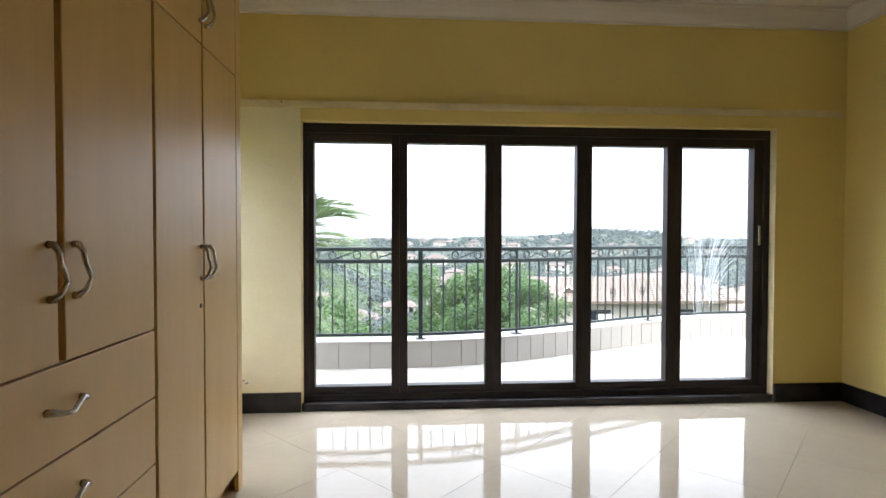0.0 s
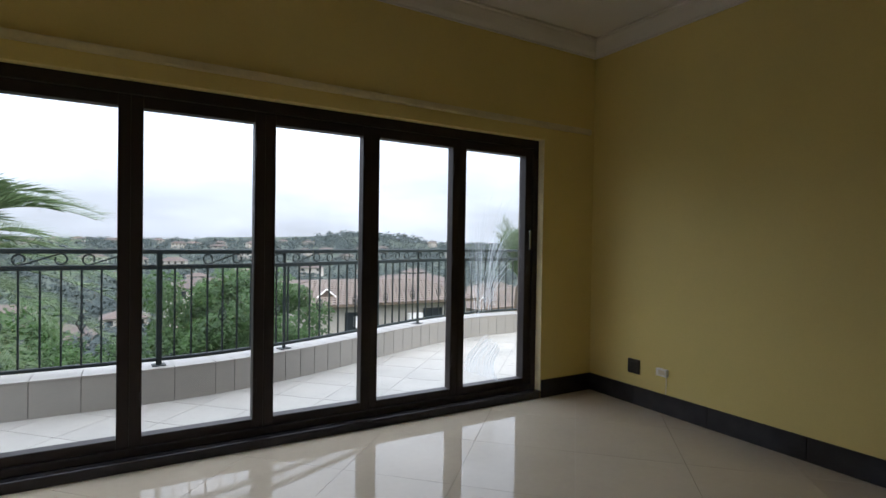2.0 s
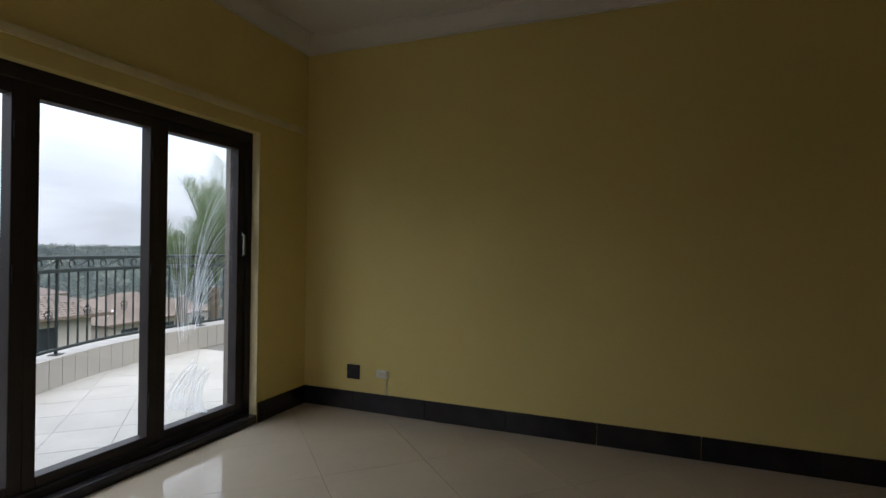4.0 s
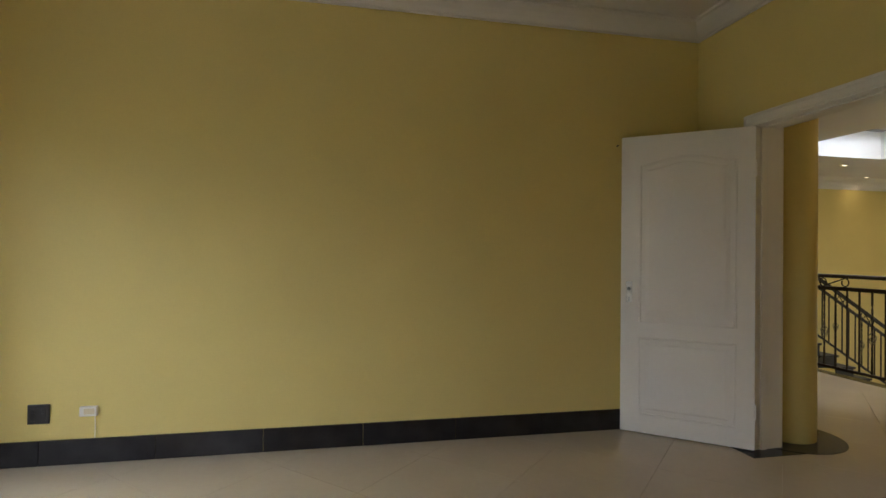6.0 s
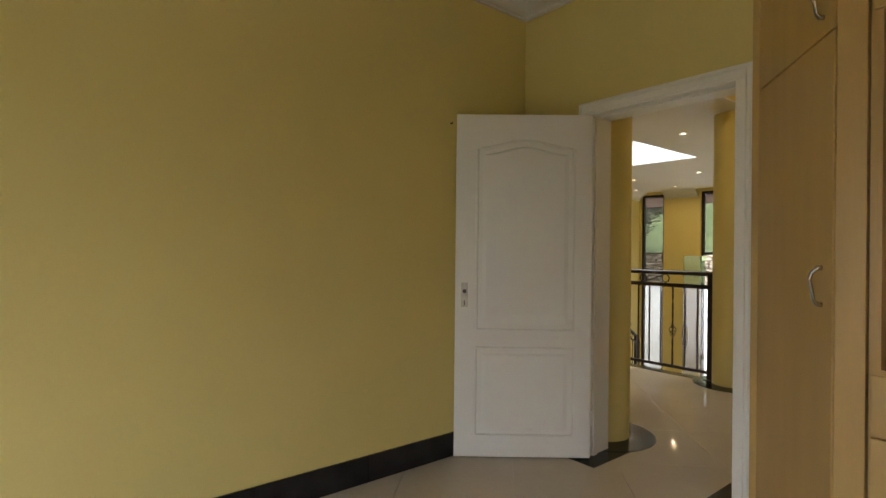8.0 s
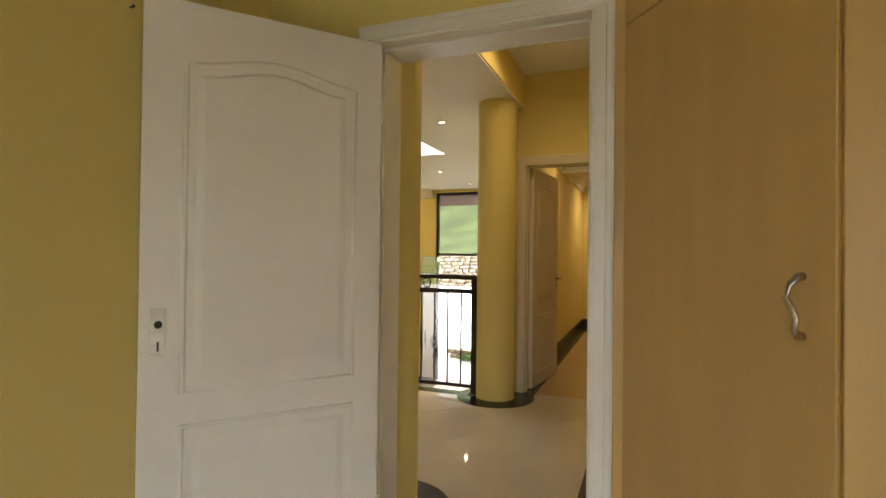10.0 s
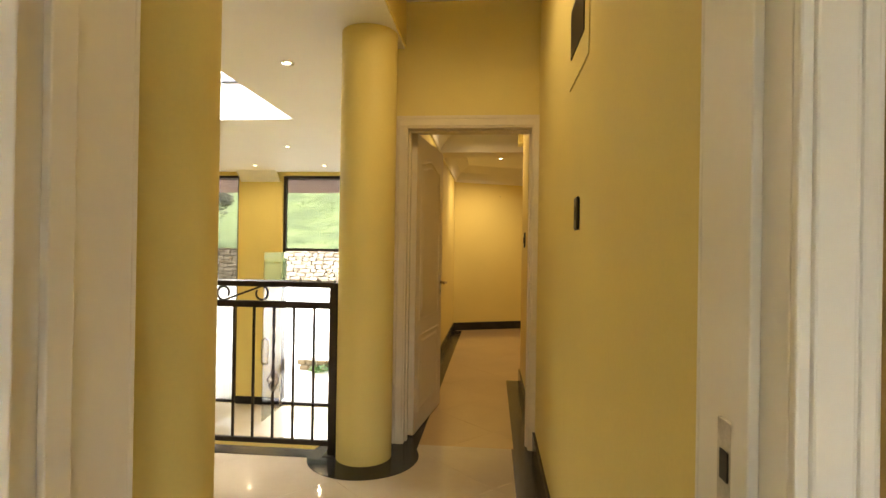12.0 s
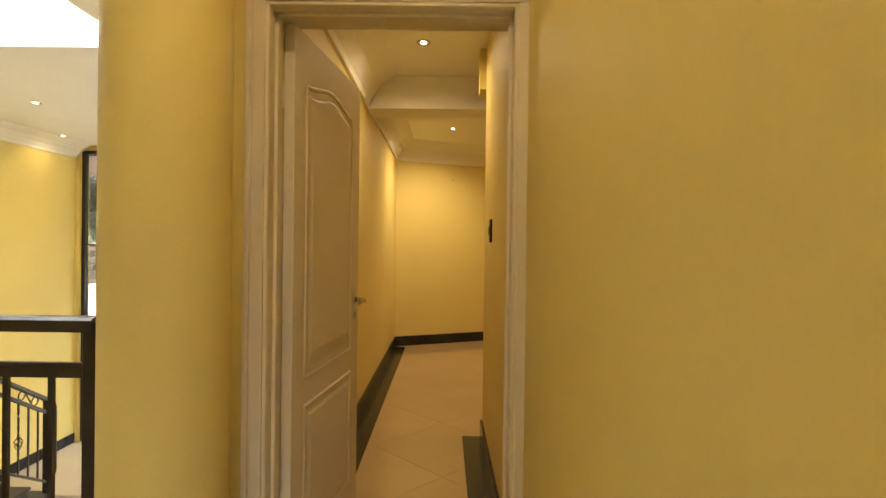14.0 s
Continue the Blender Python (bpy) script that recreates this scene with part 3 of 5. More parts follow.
    prof = [(0.0, z - 0.17), (0.022, z - 0.17), (0.03, z - 0.14), (0.06, z - 0.095), (0.11, z - 0.05), (0.17, z - 0.02), (0.215, z)]
    bm = bmesh.new()
    sweep(bm, [(HALL_E, HALL_S + 0.012), (HALL_E, YP)], prof)
    structure("cornice_hall", bm, M_CEIL, "white plaster cornice along the stair wall", "cornice")
    bm = bmesh.new()
    sweep(bm, [(5.70, HALL_S), (6.39, HALL_S)], prof)
    structure("cornice_pier", bm, M_CEIL, "short white cornice above the pier", "cornice")
    c = 2.55
    prof2 = [(0.0, c - 0.24), (0.02, c - 0.24), (0.03, c - 0.20), (0.09, c - 0.10), (0.18, c - 0.03), (0.22, c)]
    bm = bmesh.new()
    sweep(bm, [(0.2, -8.98), (2.70, -7.93), (2.70, -5.751)], prof2)
    structure("cornice_corridor", bm, M_CEIL, "white coved cornice in the corridor", "cornice")
    bm = bmesh.new()
    sweep(bm, [(2.70, -5.449), (2.70, Y2 - 0.171)], prof2)
    structure("cornice_corridor_near", bm, M_CEIL, "white coved cornice in the corridor", "cornice")


hall_shell()


def skylight():
    th = thing("skylight", "pitched glass skylight with grey metal bars", "skylight", kind="structure")
    x0, x1, y0, y1 = 4.11, 5.40, -4.89, -3.15
    xm, zr, zb = (x0 + x1) / 2, 3.55, 3.12
    bm = bmesh.new()
    for a, b, c, d in ((x0 - 0.1, x0, y0 - 0.1, y1 + 0.1), (x1, x1 + 0.1, y0 - 0.1, y1 + 0.1), (x0, x1, y0 - 0.1, y0), (x0, x1, y1, y1 + 0.1)):
        box(bm, a, b, c, d, 3.1, zb + 0.05)
    part("kerb", bm, M_GREY, th)
    for xa, s in ((x0, 1), (x1, -1)):
        q = sorted((xa + s * 0.001, xa + s * (0.075 if s > 0 else 0.17)))
        part("frame_bar", bbox(q[0], q[1], y0 + 0.001, y1 - 0.001, 2.89, 3.01, 0.004), M_GREY, th)
    for ya, s in ((y0, 1), (y1, -1)):
        q = sorted((ya + s * 0.001, ya + s * 0.05))
        part("frame_bar", bbox(x0 + 0.077, x1 - 0.172, q[0], q[1], 2.905, 2.99, 0.004), M_GREY, th)
    for xa in (x0, x1):
        for ya, yr in ((y0, y0 + 0.62), (y1, y1 - 0.62)):
            bm = bmesh.new()
            tube(bm, [(xa + (0.04 if xa == x0 else -0.09), ya, 2.96), (xm, yr, zr)], 0.07, 4)
            part("hip_bar", bm, M_GREY, th)
    bm = bmesh.new()
    box(bm, xm - 0.15, xm + 0.15, y0 + 0.58, y1 - 0.58, zr - 0.05, zr + 0.03)
    bmesh.ops.bevel(bm, geom=bm.edges[:], offset=0.012, segments=2, affect="EDGES")
    part("ridge_bar", bm, M_GREY, th)
    for xa in (x0, x1):
        bm = bmesh.new()
        vs = [bm.verts.new(p) for p in ((xa, y0, zb + 0.06), (xa, y1, zb + 0.06), (xm, y1 - 0.62, zr + 0.07), (xm, y0 + 0.62, zr + 0.07))]
        bm.faces.new(vs)
        bmesh.ops.solidify(bm, geom=bm.faces[:], thickness=0.006)
        g = part("pane", bm, M_GLASS, th, "clear skylight glass")
        g.visible_shadow = False
    for y, yr in ((y0, y0 + 0.62), (y1, y1 - 0.62)):
        bm = bmesh.new()
        bm.faces.new([bm.verts.new(p) for p in ((x0, y, zb + 0.06), (x1, y, zb + 0.06), (xm, yr, zr + 0.07))])
        bmesh.ops.solidify(bm, geom=bm.faces[:], thickness=0.006)
        g = part("pane", bm, M_GLASS, th, "clear skylight glass")
        g.visible_shadow = False


skylight()


def columns():
    for x, y in ((2.83, -0.83), (2.86, -2.925)):
        bm = bmesh.new()
        cylinder(bm, x, y, 0.0, HALL_H - 0.002, 0.165, 64)
        ob = structure("column", bm, M_WALL, "round yellow painted column standing on a dark granite ring", "column", True)
        md = ob.modifiers.new("edge", "EDGE_SPLIT")
        md.split_angle = radians(40)


columns()

# ---- floors ----
floor_bed = structure("floor_bedroom", bbox(XW, XE, YS, YN, -0.3, -0.004), M_GROUT, "cream polished tile bedroom floor laid diagonally", "floor")
structure("floor_landing_end", bbox(XP, 3.02, Y2, -2.98, -0.16, 0.0), M_FLOOR, "cream tile floor before the passage door", "floor")
floor_hall = structure("floor_landing", bbox(XP, HALL_E, -2.98, YP, -0.16, -0.004), M_GROUT, "cream polished tile landing floor", "floor")
structure("floor_landing_stairs", bbox(6.0, HALL_E, -4.26, -2.98, -0.16, 0.0), M_FLOOR, "cream tile landing at the stair head", "floor")
floor_cor = structure("floor_corridor", bbox(0.2, 2.70, -9.2, Y2 - 0.0, -0.3, -0.004), M_GROUT, "cream tile corridor floor", "floor")
floor_thr = structure("floor_threshold", bbox(DOOR[0], DOOR[1], YP, YS, -0.3, 0.0), M_FLOOR, "cream tile floor in the bedroom doorway", "floor")
structure("floor_entrance", bbox(3.05, HALL_E, HALL_S - 0.2, -6.92, -2.2, LOW), M_FLOOR, "bright cream tile entrance floor", "floor")


def granite_strips():
    z = 0.0015
    bm = bmesh.new()
    prism(bm, [(XP, Y2), (XP + 0.142, Y2), (XP + 0.142, -0.295), (XP, -0.295)], -0.004, z)
    structure("floor_border", bm, M_GRANITE, "dark granite border strip along the passage wall", "floor border")
    bm = bmesh.new()
    prism(bm, [(XP, -4.90), (XP + 0.13, -4.90), (XP + 0.13, Y2), (XP, Y2)], -0.004, z)
    structure("floor_border_corridor", bm, M_GRANITE, "dark granite border strip along the corridor", "floor border")
    bm = bmesh.new()
    prism(bm, [(2.56, -7.86), (2.70, -7.93), (2.70, Y2), (2.56, Y2)], -0.004, z)
    structure("floor_border_corridor_far", bm, M_GRANITE, "dark granite border strip along the corridor", "floor border")
    bm = bmesh.new()
    prism(bm, [(3.0, -2.985), (6.0, -2.985), (6.0, -2.86), (3.0, -2.86)], -0.16, z + 0.001)
    structure("floor_border_edge", bm, M_GRANITE, "dark granite edge strip below the railing", "floor border")
    bm = bmesh.new()
    prism(bm, [(2.535, -0.84), (2.75, -0.84), (2.75, -0.295), (2.535, -0.295)], -0.004, z)
    structure("floor_border_door", bm, M_GRANITE, "dark granite strip beside the door jamb", "floor border")
    bm = bmesh.new()
    prism(bm, [(2.56, Y2), (2.86, Y2), (2.86, -2.9), (2.56, -2.9)], -0.004, z + 0.0008)
    structure("floor_border_column", bm, M_GRANITE, "dark granite strip beside the column", "floor border")
    for x, y in ((2.83, -0.83), (2.86, -2.925)):
        bm = bmesh.new()
        cylinder(bm, x, y, -0.003, z + 0.002, 0.33, 64)
        structure("floor_ring", bm, M_GRANITE, "round dark granite inlay about the column", "floor border")


granite_strips()
skirting("baseboard_passage", [(XP, YP, XP, Y2)], "black granite skirting in the passage", 0.12)
skirting("baseboard_corridor", [(2.70, -7.93, 2.70, Y2 - 0.17), (0.2, -8.98, 2.70, -7.93), (XP, Y2 - 0.17, XP, -4.87)], "black granite skirting in the corridor", 0.12)


# ---- railings ----
def scroll(length, height):
    """A wrought S-scroll lying in the x-z plane, centred."""
    pts = []
    r = height * 0.46
    cx = length / 2 - r
    for k in range(19):
        a = math.radians(-215 + 305 * k / 18)
        rr = r * (0.72 + 0.28 * k / 18)
        pts.append((cx + rr * math.cos(a), 0, rr * math.sin(a)))
    other = [(-x, 0, -z) for x, _, z in reversed(pts)]
    bm = bmesh.new()
    tube(bm, pts + other, 0.0065, 5)
    return bm


def basket(r=0.024, h=0.12):
    """A twisted basket knot of four wires round a bar."""
    bm = bmesh.new()
    for k in range(4):
        pts = []
        for j in range(9):
            u = j / 8
            a = math.pi / 2 * k + math.pi * 1.1 * u
            rr = 0.004 + r * math.sin(math.pi * u)
            pts.append((rr * math.cos(a), rr * math.sin(a), h * (u - 0.5)))
        tube(bm, pts, 0.0042, 4)
    return bm


def twisted(z0, z1, r=0.008):
    bm = bmesh.new()
    n = 18
    rings = []
    for j in range(n + 1):
        u = j / n
        a0 = 0 if not 0.2 < u < 0.8 else (u - 0.2) * 14
        rings.append([bm.verts.new((r * math.cos(a0 + math.pi / 4 + k * math.pi / 2), r * math.sin(a0 + math.pi / 4 + k * math.pi / 2), z0 + (z1 - z0) * u)) for k in range(4)])
    for a, b in zip(rings, rings[1:]):
        for k in range(4):
            bm.faces.new((a[k], a[(k + 1) % 4], b[(k + 1) % 4], b[k]))
    return bm


def railing(name, label, path, material, z_top, z_mid, z_bot, foot, gap, posts, knot_every, scroll_len, scroll_gap, wide=0.03, post_r=0.026, first=None, thin_posts=(), flip=False):
    """A wrought railing along a path of (x, y, z) points. posts: distances along it at which a post stands."""
    th = thing(name, label, "railing")
    pts = [Vector(p) for p in path]
    cum = [0.0]
    for a, b in zip(pts, pts[1:]):
        cum.append(cum[-1] + (b - a).to_2d().length)

    def at(s):
        s = min(max(s, 0), cum[-1] - 1e-6)
        i = max(k for k in range(len(cum) - 1) if cum[k] <= s)
        f = (s - cum[i]) / (cum[i + 1] - cum[i])
        d = pts[i + 1] - pts[i]
        return pts[i] + d * f, math.atan2(d.y, d.x), d.z / d.to_2d().length

    def bar(bar_name, z, h, w):
        bm = bmesh.new()
        rings = []
        for i, p in enumerate(pts):
            a, b = pts[max(0, i - 1)], pts[min(len(pts) - 1, i + 1)]
            d = (b - a).to_2d().normalized()
            nrm = Vector((-d.y, d.x))
            rings.append([bm.verts.new((p.x + nrm.x * o, p.y + nrm.y * o, p.z + z + q)) for o, q in ((-w, -h), (w, -h), (w, h * 0.6), (w * 0.6, h), (-w * 0.6, h), (-w, h * 0.6))])
        for a, b in zip(rings, rings[1:]):
            for k in range(6):
                bm.faces.new((a[k], a[(k + 1) % 6], b[(k + 1) % 6], b[k]))
        bm.faces.new(rings[0][::-1])
        bm.faces.new(rings[-1])
        part(bar_name, bm, material, th)

    bar("handrail", z_top - 0.02, 0.02, wide)
    bar("upper_bar", z_mid, 0.02, 0.014)
    bar("lower_bar", z_bot, 0.014, 0.014)
    post_me = mesh_from("post", bbox(-post_r, post_r, -post_r, post_r, foot, z_top - 0.01, 0.003, 1), material)
    plate_me = mesh_from("foot_plate", bbox(-0.05, 0.05, -0.05, 0.05, foot, foot + 0.008, 0.002, 1), material)
    bal_me = mesh_from("baluster", bbox(-0.0065, 0.0065, -0.0065, 0.0065, z_bot, z_mid), material)
    twist_me = mesh_from("baluster", twisted(z_bot, z_mid, 0.0095), material)
    knot_me = mesh_from("basket_knot", basket(0.030, 0.13), M_BASKET if material == M_IRON else material)
    curl = scroll(scroll_len, z_top - z_mid - 0.05)
    if flip:
        for v in curl.verts:
            v.co.x = -v.co.x
    scroll_me = mesh_from("scroll", curl, material)
    for s in posts:
        p, a, _ = at(s)
        ob = share("post", post_me, th, pose(p.x, p.y, p.z, 0, 0, math.degrees(a)))
        share("foot_plate", plate_me, ob, Matrix.Identity(4))
    thin_me = mesh_from("post", bbox(-0.011, 0.011, -0.011, 0.011, foot, z_top - 0.01, 0.002, 1), material)
    for s in thin_posts:
        p, a, _ = at(s)
        ob = share("post", thin_me, th, pose(p.x, p.y, p.z, 0, 0, math.degrees(a)))
        share("foot_plate", plate_me, ob, Matrix.Identity(4))
    n = int(cum[-1] / gap)
    for k in range(1, n + 1):
        s = k * gap
        if s > cum[-1] - 0.03 or any(abs(s - q) < 0.035 for q in (*posts, *thin_posts)):
            continue
        p, a, _ = at(s)
        knot = knot_every and k % knot_every == 3
        ob = share("baluster", twist_me if knot else bal_me, th, pose(p.x, p.y, p.z, 0, 0, math.degrees(a)))
        if knot:
            share("basket_knot", knot_me, ob, pose(0, 0, z_bot + (z_mid - z_bot) * 0.44))
    s = first or scroll_gap / 2
    while s < cum[-1]:
        if not any(abs(s - q) < scroll_len / 2 for q in posts):
            p, a, sl = at(s)
            share("scroll", scroll_me, th, pose(p.x, p.y, p.z + (z_top + z_mid) / 2 - 0.01, 0, -math.degrees(math.atan(sl)), math.degrees(a)))
        s += scroll_gap
    return th


railing("landing_railing", "dark wrought iron landing railing with scrolls and basket knots", [(3.05, -2.92, 0), (6.0, -2.92, 0)], M_IRON, 1.045, 0.897, 0.07, 0.0, 0.126, [0.0, 2.95], 4, 0.33, 0.70, first=0.58, flip=True)
railing("landing_side_railing", "dark wrought iron railing along the stair head", [(6.02, -2.98, 0), (6.02, -4.23, 0)], M_IRON, 1.045, 0.905, 0.07, 0.0, 0.116, [0.03, 1.22], 4, 0.31, 0.58)
railing("stair_railing", "dark wrought iron stair railing with scrolls", [(6.02, -6.62, LOW + 0.02), (6.02, -4.29, 0.02)], M_IRON, 1.10, 0.95, 0.26, 0.0, 0.116, [0.0, 2.31], 4, 0.27, 0.47)


def stairs():
    th = thing("staircase", "dark granite steps on a yellow plastered stair", "stairs")
    n, rise, going = 8, -LOW / 8, 0.295
    y0 = -6.62
    for k in range(n):
        z = LOW + rise * (k + 1)
        part("step_body", bbox(6.0, HALL_E - 0.001, y0 + going * k, y0 + going * (k + 1), LOW, z - 0.03), M_WALL, th, "yellow plastered stair side")
        tread = part("tread", bbox(5.965, HALL_E - 0.02, y0 + going * k - 0.03, y0 + going * (k + 1) - 0.001, z - 0.03, z, 0.004), M_STEP, th)
        part("riser", bbox(5.985, HALL_E - 0.02, y0 + going * k - 0.012, y0 + going * k, z - rise + 0.0005, z - 0.03), M_STEP, tread)
        part("side_tile", bbox(5.985, 5.9995, y0 + going * k - 0.012, y0 + going * (k + 1), z - rise * 1.0, z - 0.03), M_STEP, tread)
    for k in range(n):
        z = LOW + rise * (k + 1)
        part("wall_skirting", bbox(HALL_E - 0.018, HALL_E - 0.001, y0 + going * k, y0 + going * (k + 1) - 0.001, z - 0.001, z + 0.22), M_GRANITE, th)


stairs()
bm = bmesh.new()
tube(bm, [(6.02, -6.62, LOW + 1.10), (6.02, -6.70, LOW + 1.07), (6.02, -6.73, LOW + 0.99), (6.02, -6.73, LOW + 0.34), (6.02, -6.70, LOW + 0.30)], 0.014, 6)
part("rail_end", bm, M_IRON, bpy.data.objects["stair_railing"])
skirt_low = thing("baseboard_entrance", "black granite skirting in the entrance", "skirting", kind="structure")
for a in ((HALL_E - 0.016, HALL_E, HALL_S, -6.64), (5.66, 6.43, HALL_S, HALL_S + 0.016)):
    part("skirting_tile", bbox(a[0], a[1], a[2], a[3], LOW, LOW + 0.13, 0.002, 1), M_GRANITE, skirt_low)


def entrance_glazing():
    th = thing("window_2", "narrow full-height dark framed entrance window", "window", kind="structure")
    y0, y1 = HALL_S - 0.12, HALL_S - 0.05

    def frame_of(parent, x0, x1, z0, z1, w=0.045):
        part("window_frame", bbox(x0, x0 + w, y0, y1, z0, z1, 0.003), M_FRAME, parent)
        part("window_frame", bbox(x1 - w, x1, y0, y1, z0, z1, 0.003), M_FRAME, parent)
        part("window_frame", bbox(x0 + w, x1 - w, y0, y1, z0, z0 + w, 0.003), M_FRAME, parent)
        part("window_frame", bbox(x0 + w, x1 - w, y0, y1, z1 - w, z1, 0.003), M_FRAME, parent)

    def pane(parent, x0, x1, z0, z1):
        g = part("pane", bbox(x0, x1, y0 + 0.03, y0 + 0.036, z0, z1), M_GLASS_TINT, parent)
        g.visible_shadow = False
    frame_of(th, 6.43, 6.95, LOW, 2.47)
    pane(th, 6.475, 6.905, LOW + 0.045, 2.425)
    part("transom", bbox(6.475, 6.905, y0, y1, 1.20, 1.22, 0.002), M_FRAME, th)
    th2 = thing("window_3", "full-height dark framed entrance glazing with a transom", "window", kind="structure")
    frame_of(th2, 3.3, 5.66, LOW, 2.47)
    part("transom", bbox(3.345, 5.615, y0, y1, 1.19, 1.24, 0.003), M_FRAME, th2)
    part("mullion", bbox(4.46, 4.505, y0, y1, LOW + 0.045, 2.425, 0.003), M_FRAME, th2)
    for x0, x1 in ((3.345, 4.46), (4.505, 5.615)):
        pane(th2, x0, x1, 1.24, 2.425)
    pane(th2, 3.345, 4.46, LOW + 0.045, 1.19)
    gd = thing("glass_door", "frameless clear glass entrance door standing open", "glass door", pose(5.60, HALL_S - 0.08, LOW + 0.01, 0, 0, 92))
    g = part("leaf", bbox(0.0, 0.95, -0.006, 0.006, 0.0, 2.58, 0.001, 1), glass("door_glass", (0.70, 0.68, 0.65)), gd)
    g.visible_shadow = False
    for z in (0.0, 2.48):
        part("patch_fitting", bbox(0.0, 0.17, -0.016, 0.016, z, z + 0.10, 0.003), M_STEEL, gd)
    for s in (-1, 1):
        bm = bmesh.new()
        tube(bm, [(0.86, s * 0.006, 0.85), (0.86, s * 0.05, 0.87), (0.86, s * 0.055, 1.05), (0.86, s * 0.05, 1.23), (0.86, s * 0.006, 1.25)], 0.012, 8)
        part("pull_handle", bm, M_STEEL, gd)


entrance_glazing()


def downlight_at(x, y, z, watts=4.5):
    th = thing("downlight", "small recessed ceiling downlight, lit", "downlight", pose(x, y, z), "ceiling downlights")
    bm = bmesh.new()
    n = 24
    for r0, z0, r1, z1 in ((0.046, 0.0, 0.043, -0.006), (0.043, -0.006, 0.030, -0.004), (0.030, -0.004, 0.021, -0.002)):
        ra = [bm.verts.new((r0 * math.cos(2 * math.pi * k / n), r0 * math.sin(2 * math.pi * k / n), z0)) for k in range(n)]
        rb = [bm.verts.new((r1 * math.cos(2 * math.pi * k / n), r1 * math.sin(2 * math.pi * k / n), z1)) for k in range(n)]
        for k in range(n):
            bm.faces.new((ra[k], ra[(k + 1) % n], rb[(k + 1) % n], rb[k]))
    part("ring", bm, M_STEEL, th)
    bm = bmesh.new()
    cylinder(bm, 0, 0, -0.0035, -0.0005, 0.021, 20)
    part("bulb", bm, M_LAMP, th, "glowing warm bulb")
    ld = bpy.data.lights.new("downlight_beam", "SPOT")
    ld.energy, ld.spot_size, ld.spot_blend, ld.color, ld.shadow_soft_size = watts, radians(168), 0.9, (1.0, 0.78, 0.49), 0.015
    lamp = new("downlight_beam", ld)
    lamp.parent = th
    lamp.location = (0, 0, -0.03)


for x, y in ((3.55, -3.36), (3.55, -4.88), (5.9, -4.88), (6.72, -6.28), (5.88, -6.27), (4.72, -6.24), (6.72, -7.75), (5.84, -7.70), (4.72, -7.70)):
    downlight_at(x, y, HALL_H, 1.0 if x > 6.5 else 2.7)
downlight_at(2.24, -4.80, 2.55, 3.4)
downlight_at(2.01, -7.22, 2.55, 10.5)
# Added fill: no fixture is known here, it only brightens the passage.
downlight_at(2.28, -2.0, 2.83, 4.5)


# ---- wardrobes ----
def bow_handle(length=0.125):
    """A wavy brushed metal bow handle along z, standing out along +x."""
    bm = bmesh.new()
    h = length / 2
    pts = [(0.0, 0.0, -h), (0.012, 0.0, -h), (0.026, 0.004, -h * 0.78), (0.034, 0.014, -h * 0.35), (0.034, 0.004, -h * 0.02), (0.034, -0.010, h * 0.30), (0.028, -0.006, h * 0.72), (0.012, 0.0, h), (0.0, 0.0, h)]
    tube(bm, pts, [0.0095, 0.009, 0.0066, 0.006, 0.0066, 0.006, 0.0066, 0.009, 0.0095], 8)
    return mesh_from("handle", bm, M_STEEL, True)


HANDLE = bow_handle()


def cabinet(name, label, m, width, depth, top, doors, drawers=(), niche=None, group="fitted wardrobe"):
    """A cabinet whose front lies in the local x = 0 plane facing +x, y along its width. doors: (y0, y1, z0, z1, handle y, handle z); drawers: (y0, y1, z0, z1)."""
    th = thing(name, label, "wardrobe", m, group)
    t = 0.018
    back = -0.02
    for panel, dims in (("side_panel", (-depth, back, 0, t, 0.0, top)), ("side_panel", (-depth, back, width - t, width, 0.0, top)),
                        ("top_panel", (-depth, back, t, width - t, top - t, top)), ("bottom_panel", (-depth, back, t, width - t, 0.08, 0.08 + t)),
                        ("back_panel", (-depth, -depth + 0.006, t, width - t, 0.08 + t, top - t)), ("plinth", (back - 0.05, back - 0.04, t, width - t, 0.0, 0.08))):
        part(panel, bbox(*dims), M_MAPLE, th)
    if not niche:
        part("front_frame", bbox(back - 0.018, back - 0.001, t, width - t, 0.10, top - t), M_MAPLE, th)
    else:
        y0, y1, z0, z1 = niche
        bm = bmesh.new()
        for a, b, c, d in ((t, y0, 0.10, top - t), (y1, width - t, 0.10, top - t), (y0, y1, 0.10, z0), (y0, y1, z1, top - t)):
            if b > a and d > c:
                box(bm, back - 0.018, back - 0.001, a, b, c, d)
        part("front_frame", bm, M_MAPLE, th)
        part("shelf", bbox(-depth + 0.01, back, y0, y1, z0 - t, z0, 0.002), M_MAPLE, th)
    for y0, y1, z0, z1, hy, hz in doors:
        d = part("door", bbox(-0.019, 0.0, y0, y1, z0, z1, 0.003), M_MAPLE, th)
        if hy is not None:
            share("handle", HANDLE, d, pose(0, hy, hz), "brushed nickel wavy handle")
            if hz < 1.14 and hy > (y0 + y1) / 2:
                key = bmesh.new()
                tube(key, [(-0.002, y1 - 0.028, hz - 0.17), (0.003, y1 - 0.028, hz - 0.17)], 0.009, 12)
                part("keyhole", key, M_BLACK, d, "small dark cam lock")
    for y0, y1, z0, z1 in drawers:
        d = part("drawer", bbox(-0.019, 0.0, y0, y1, z0, z1, 0.003), M_MAPLE, th)
        share("handle", HANDLE, d, pose(0, (y0 + y1) / 2, (z0 + z1) / 2 + 0.01, 90, 0, 0), "brushed nickel wavy handle")
    return th


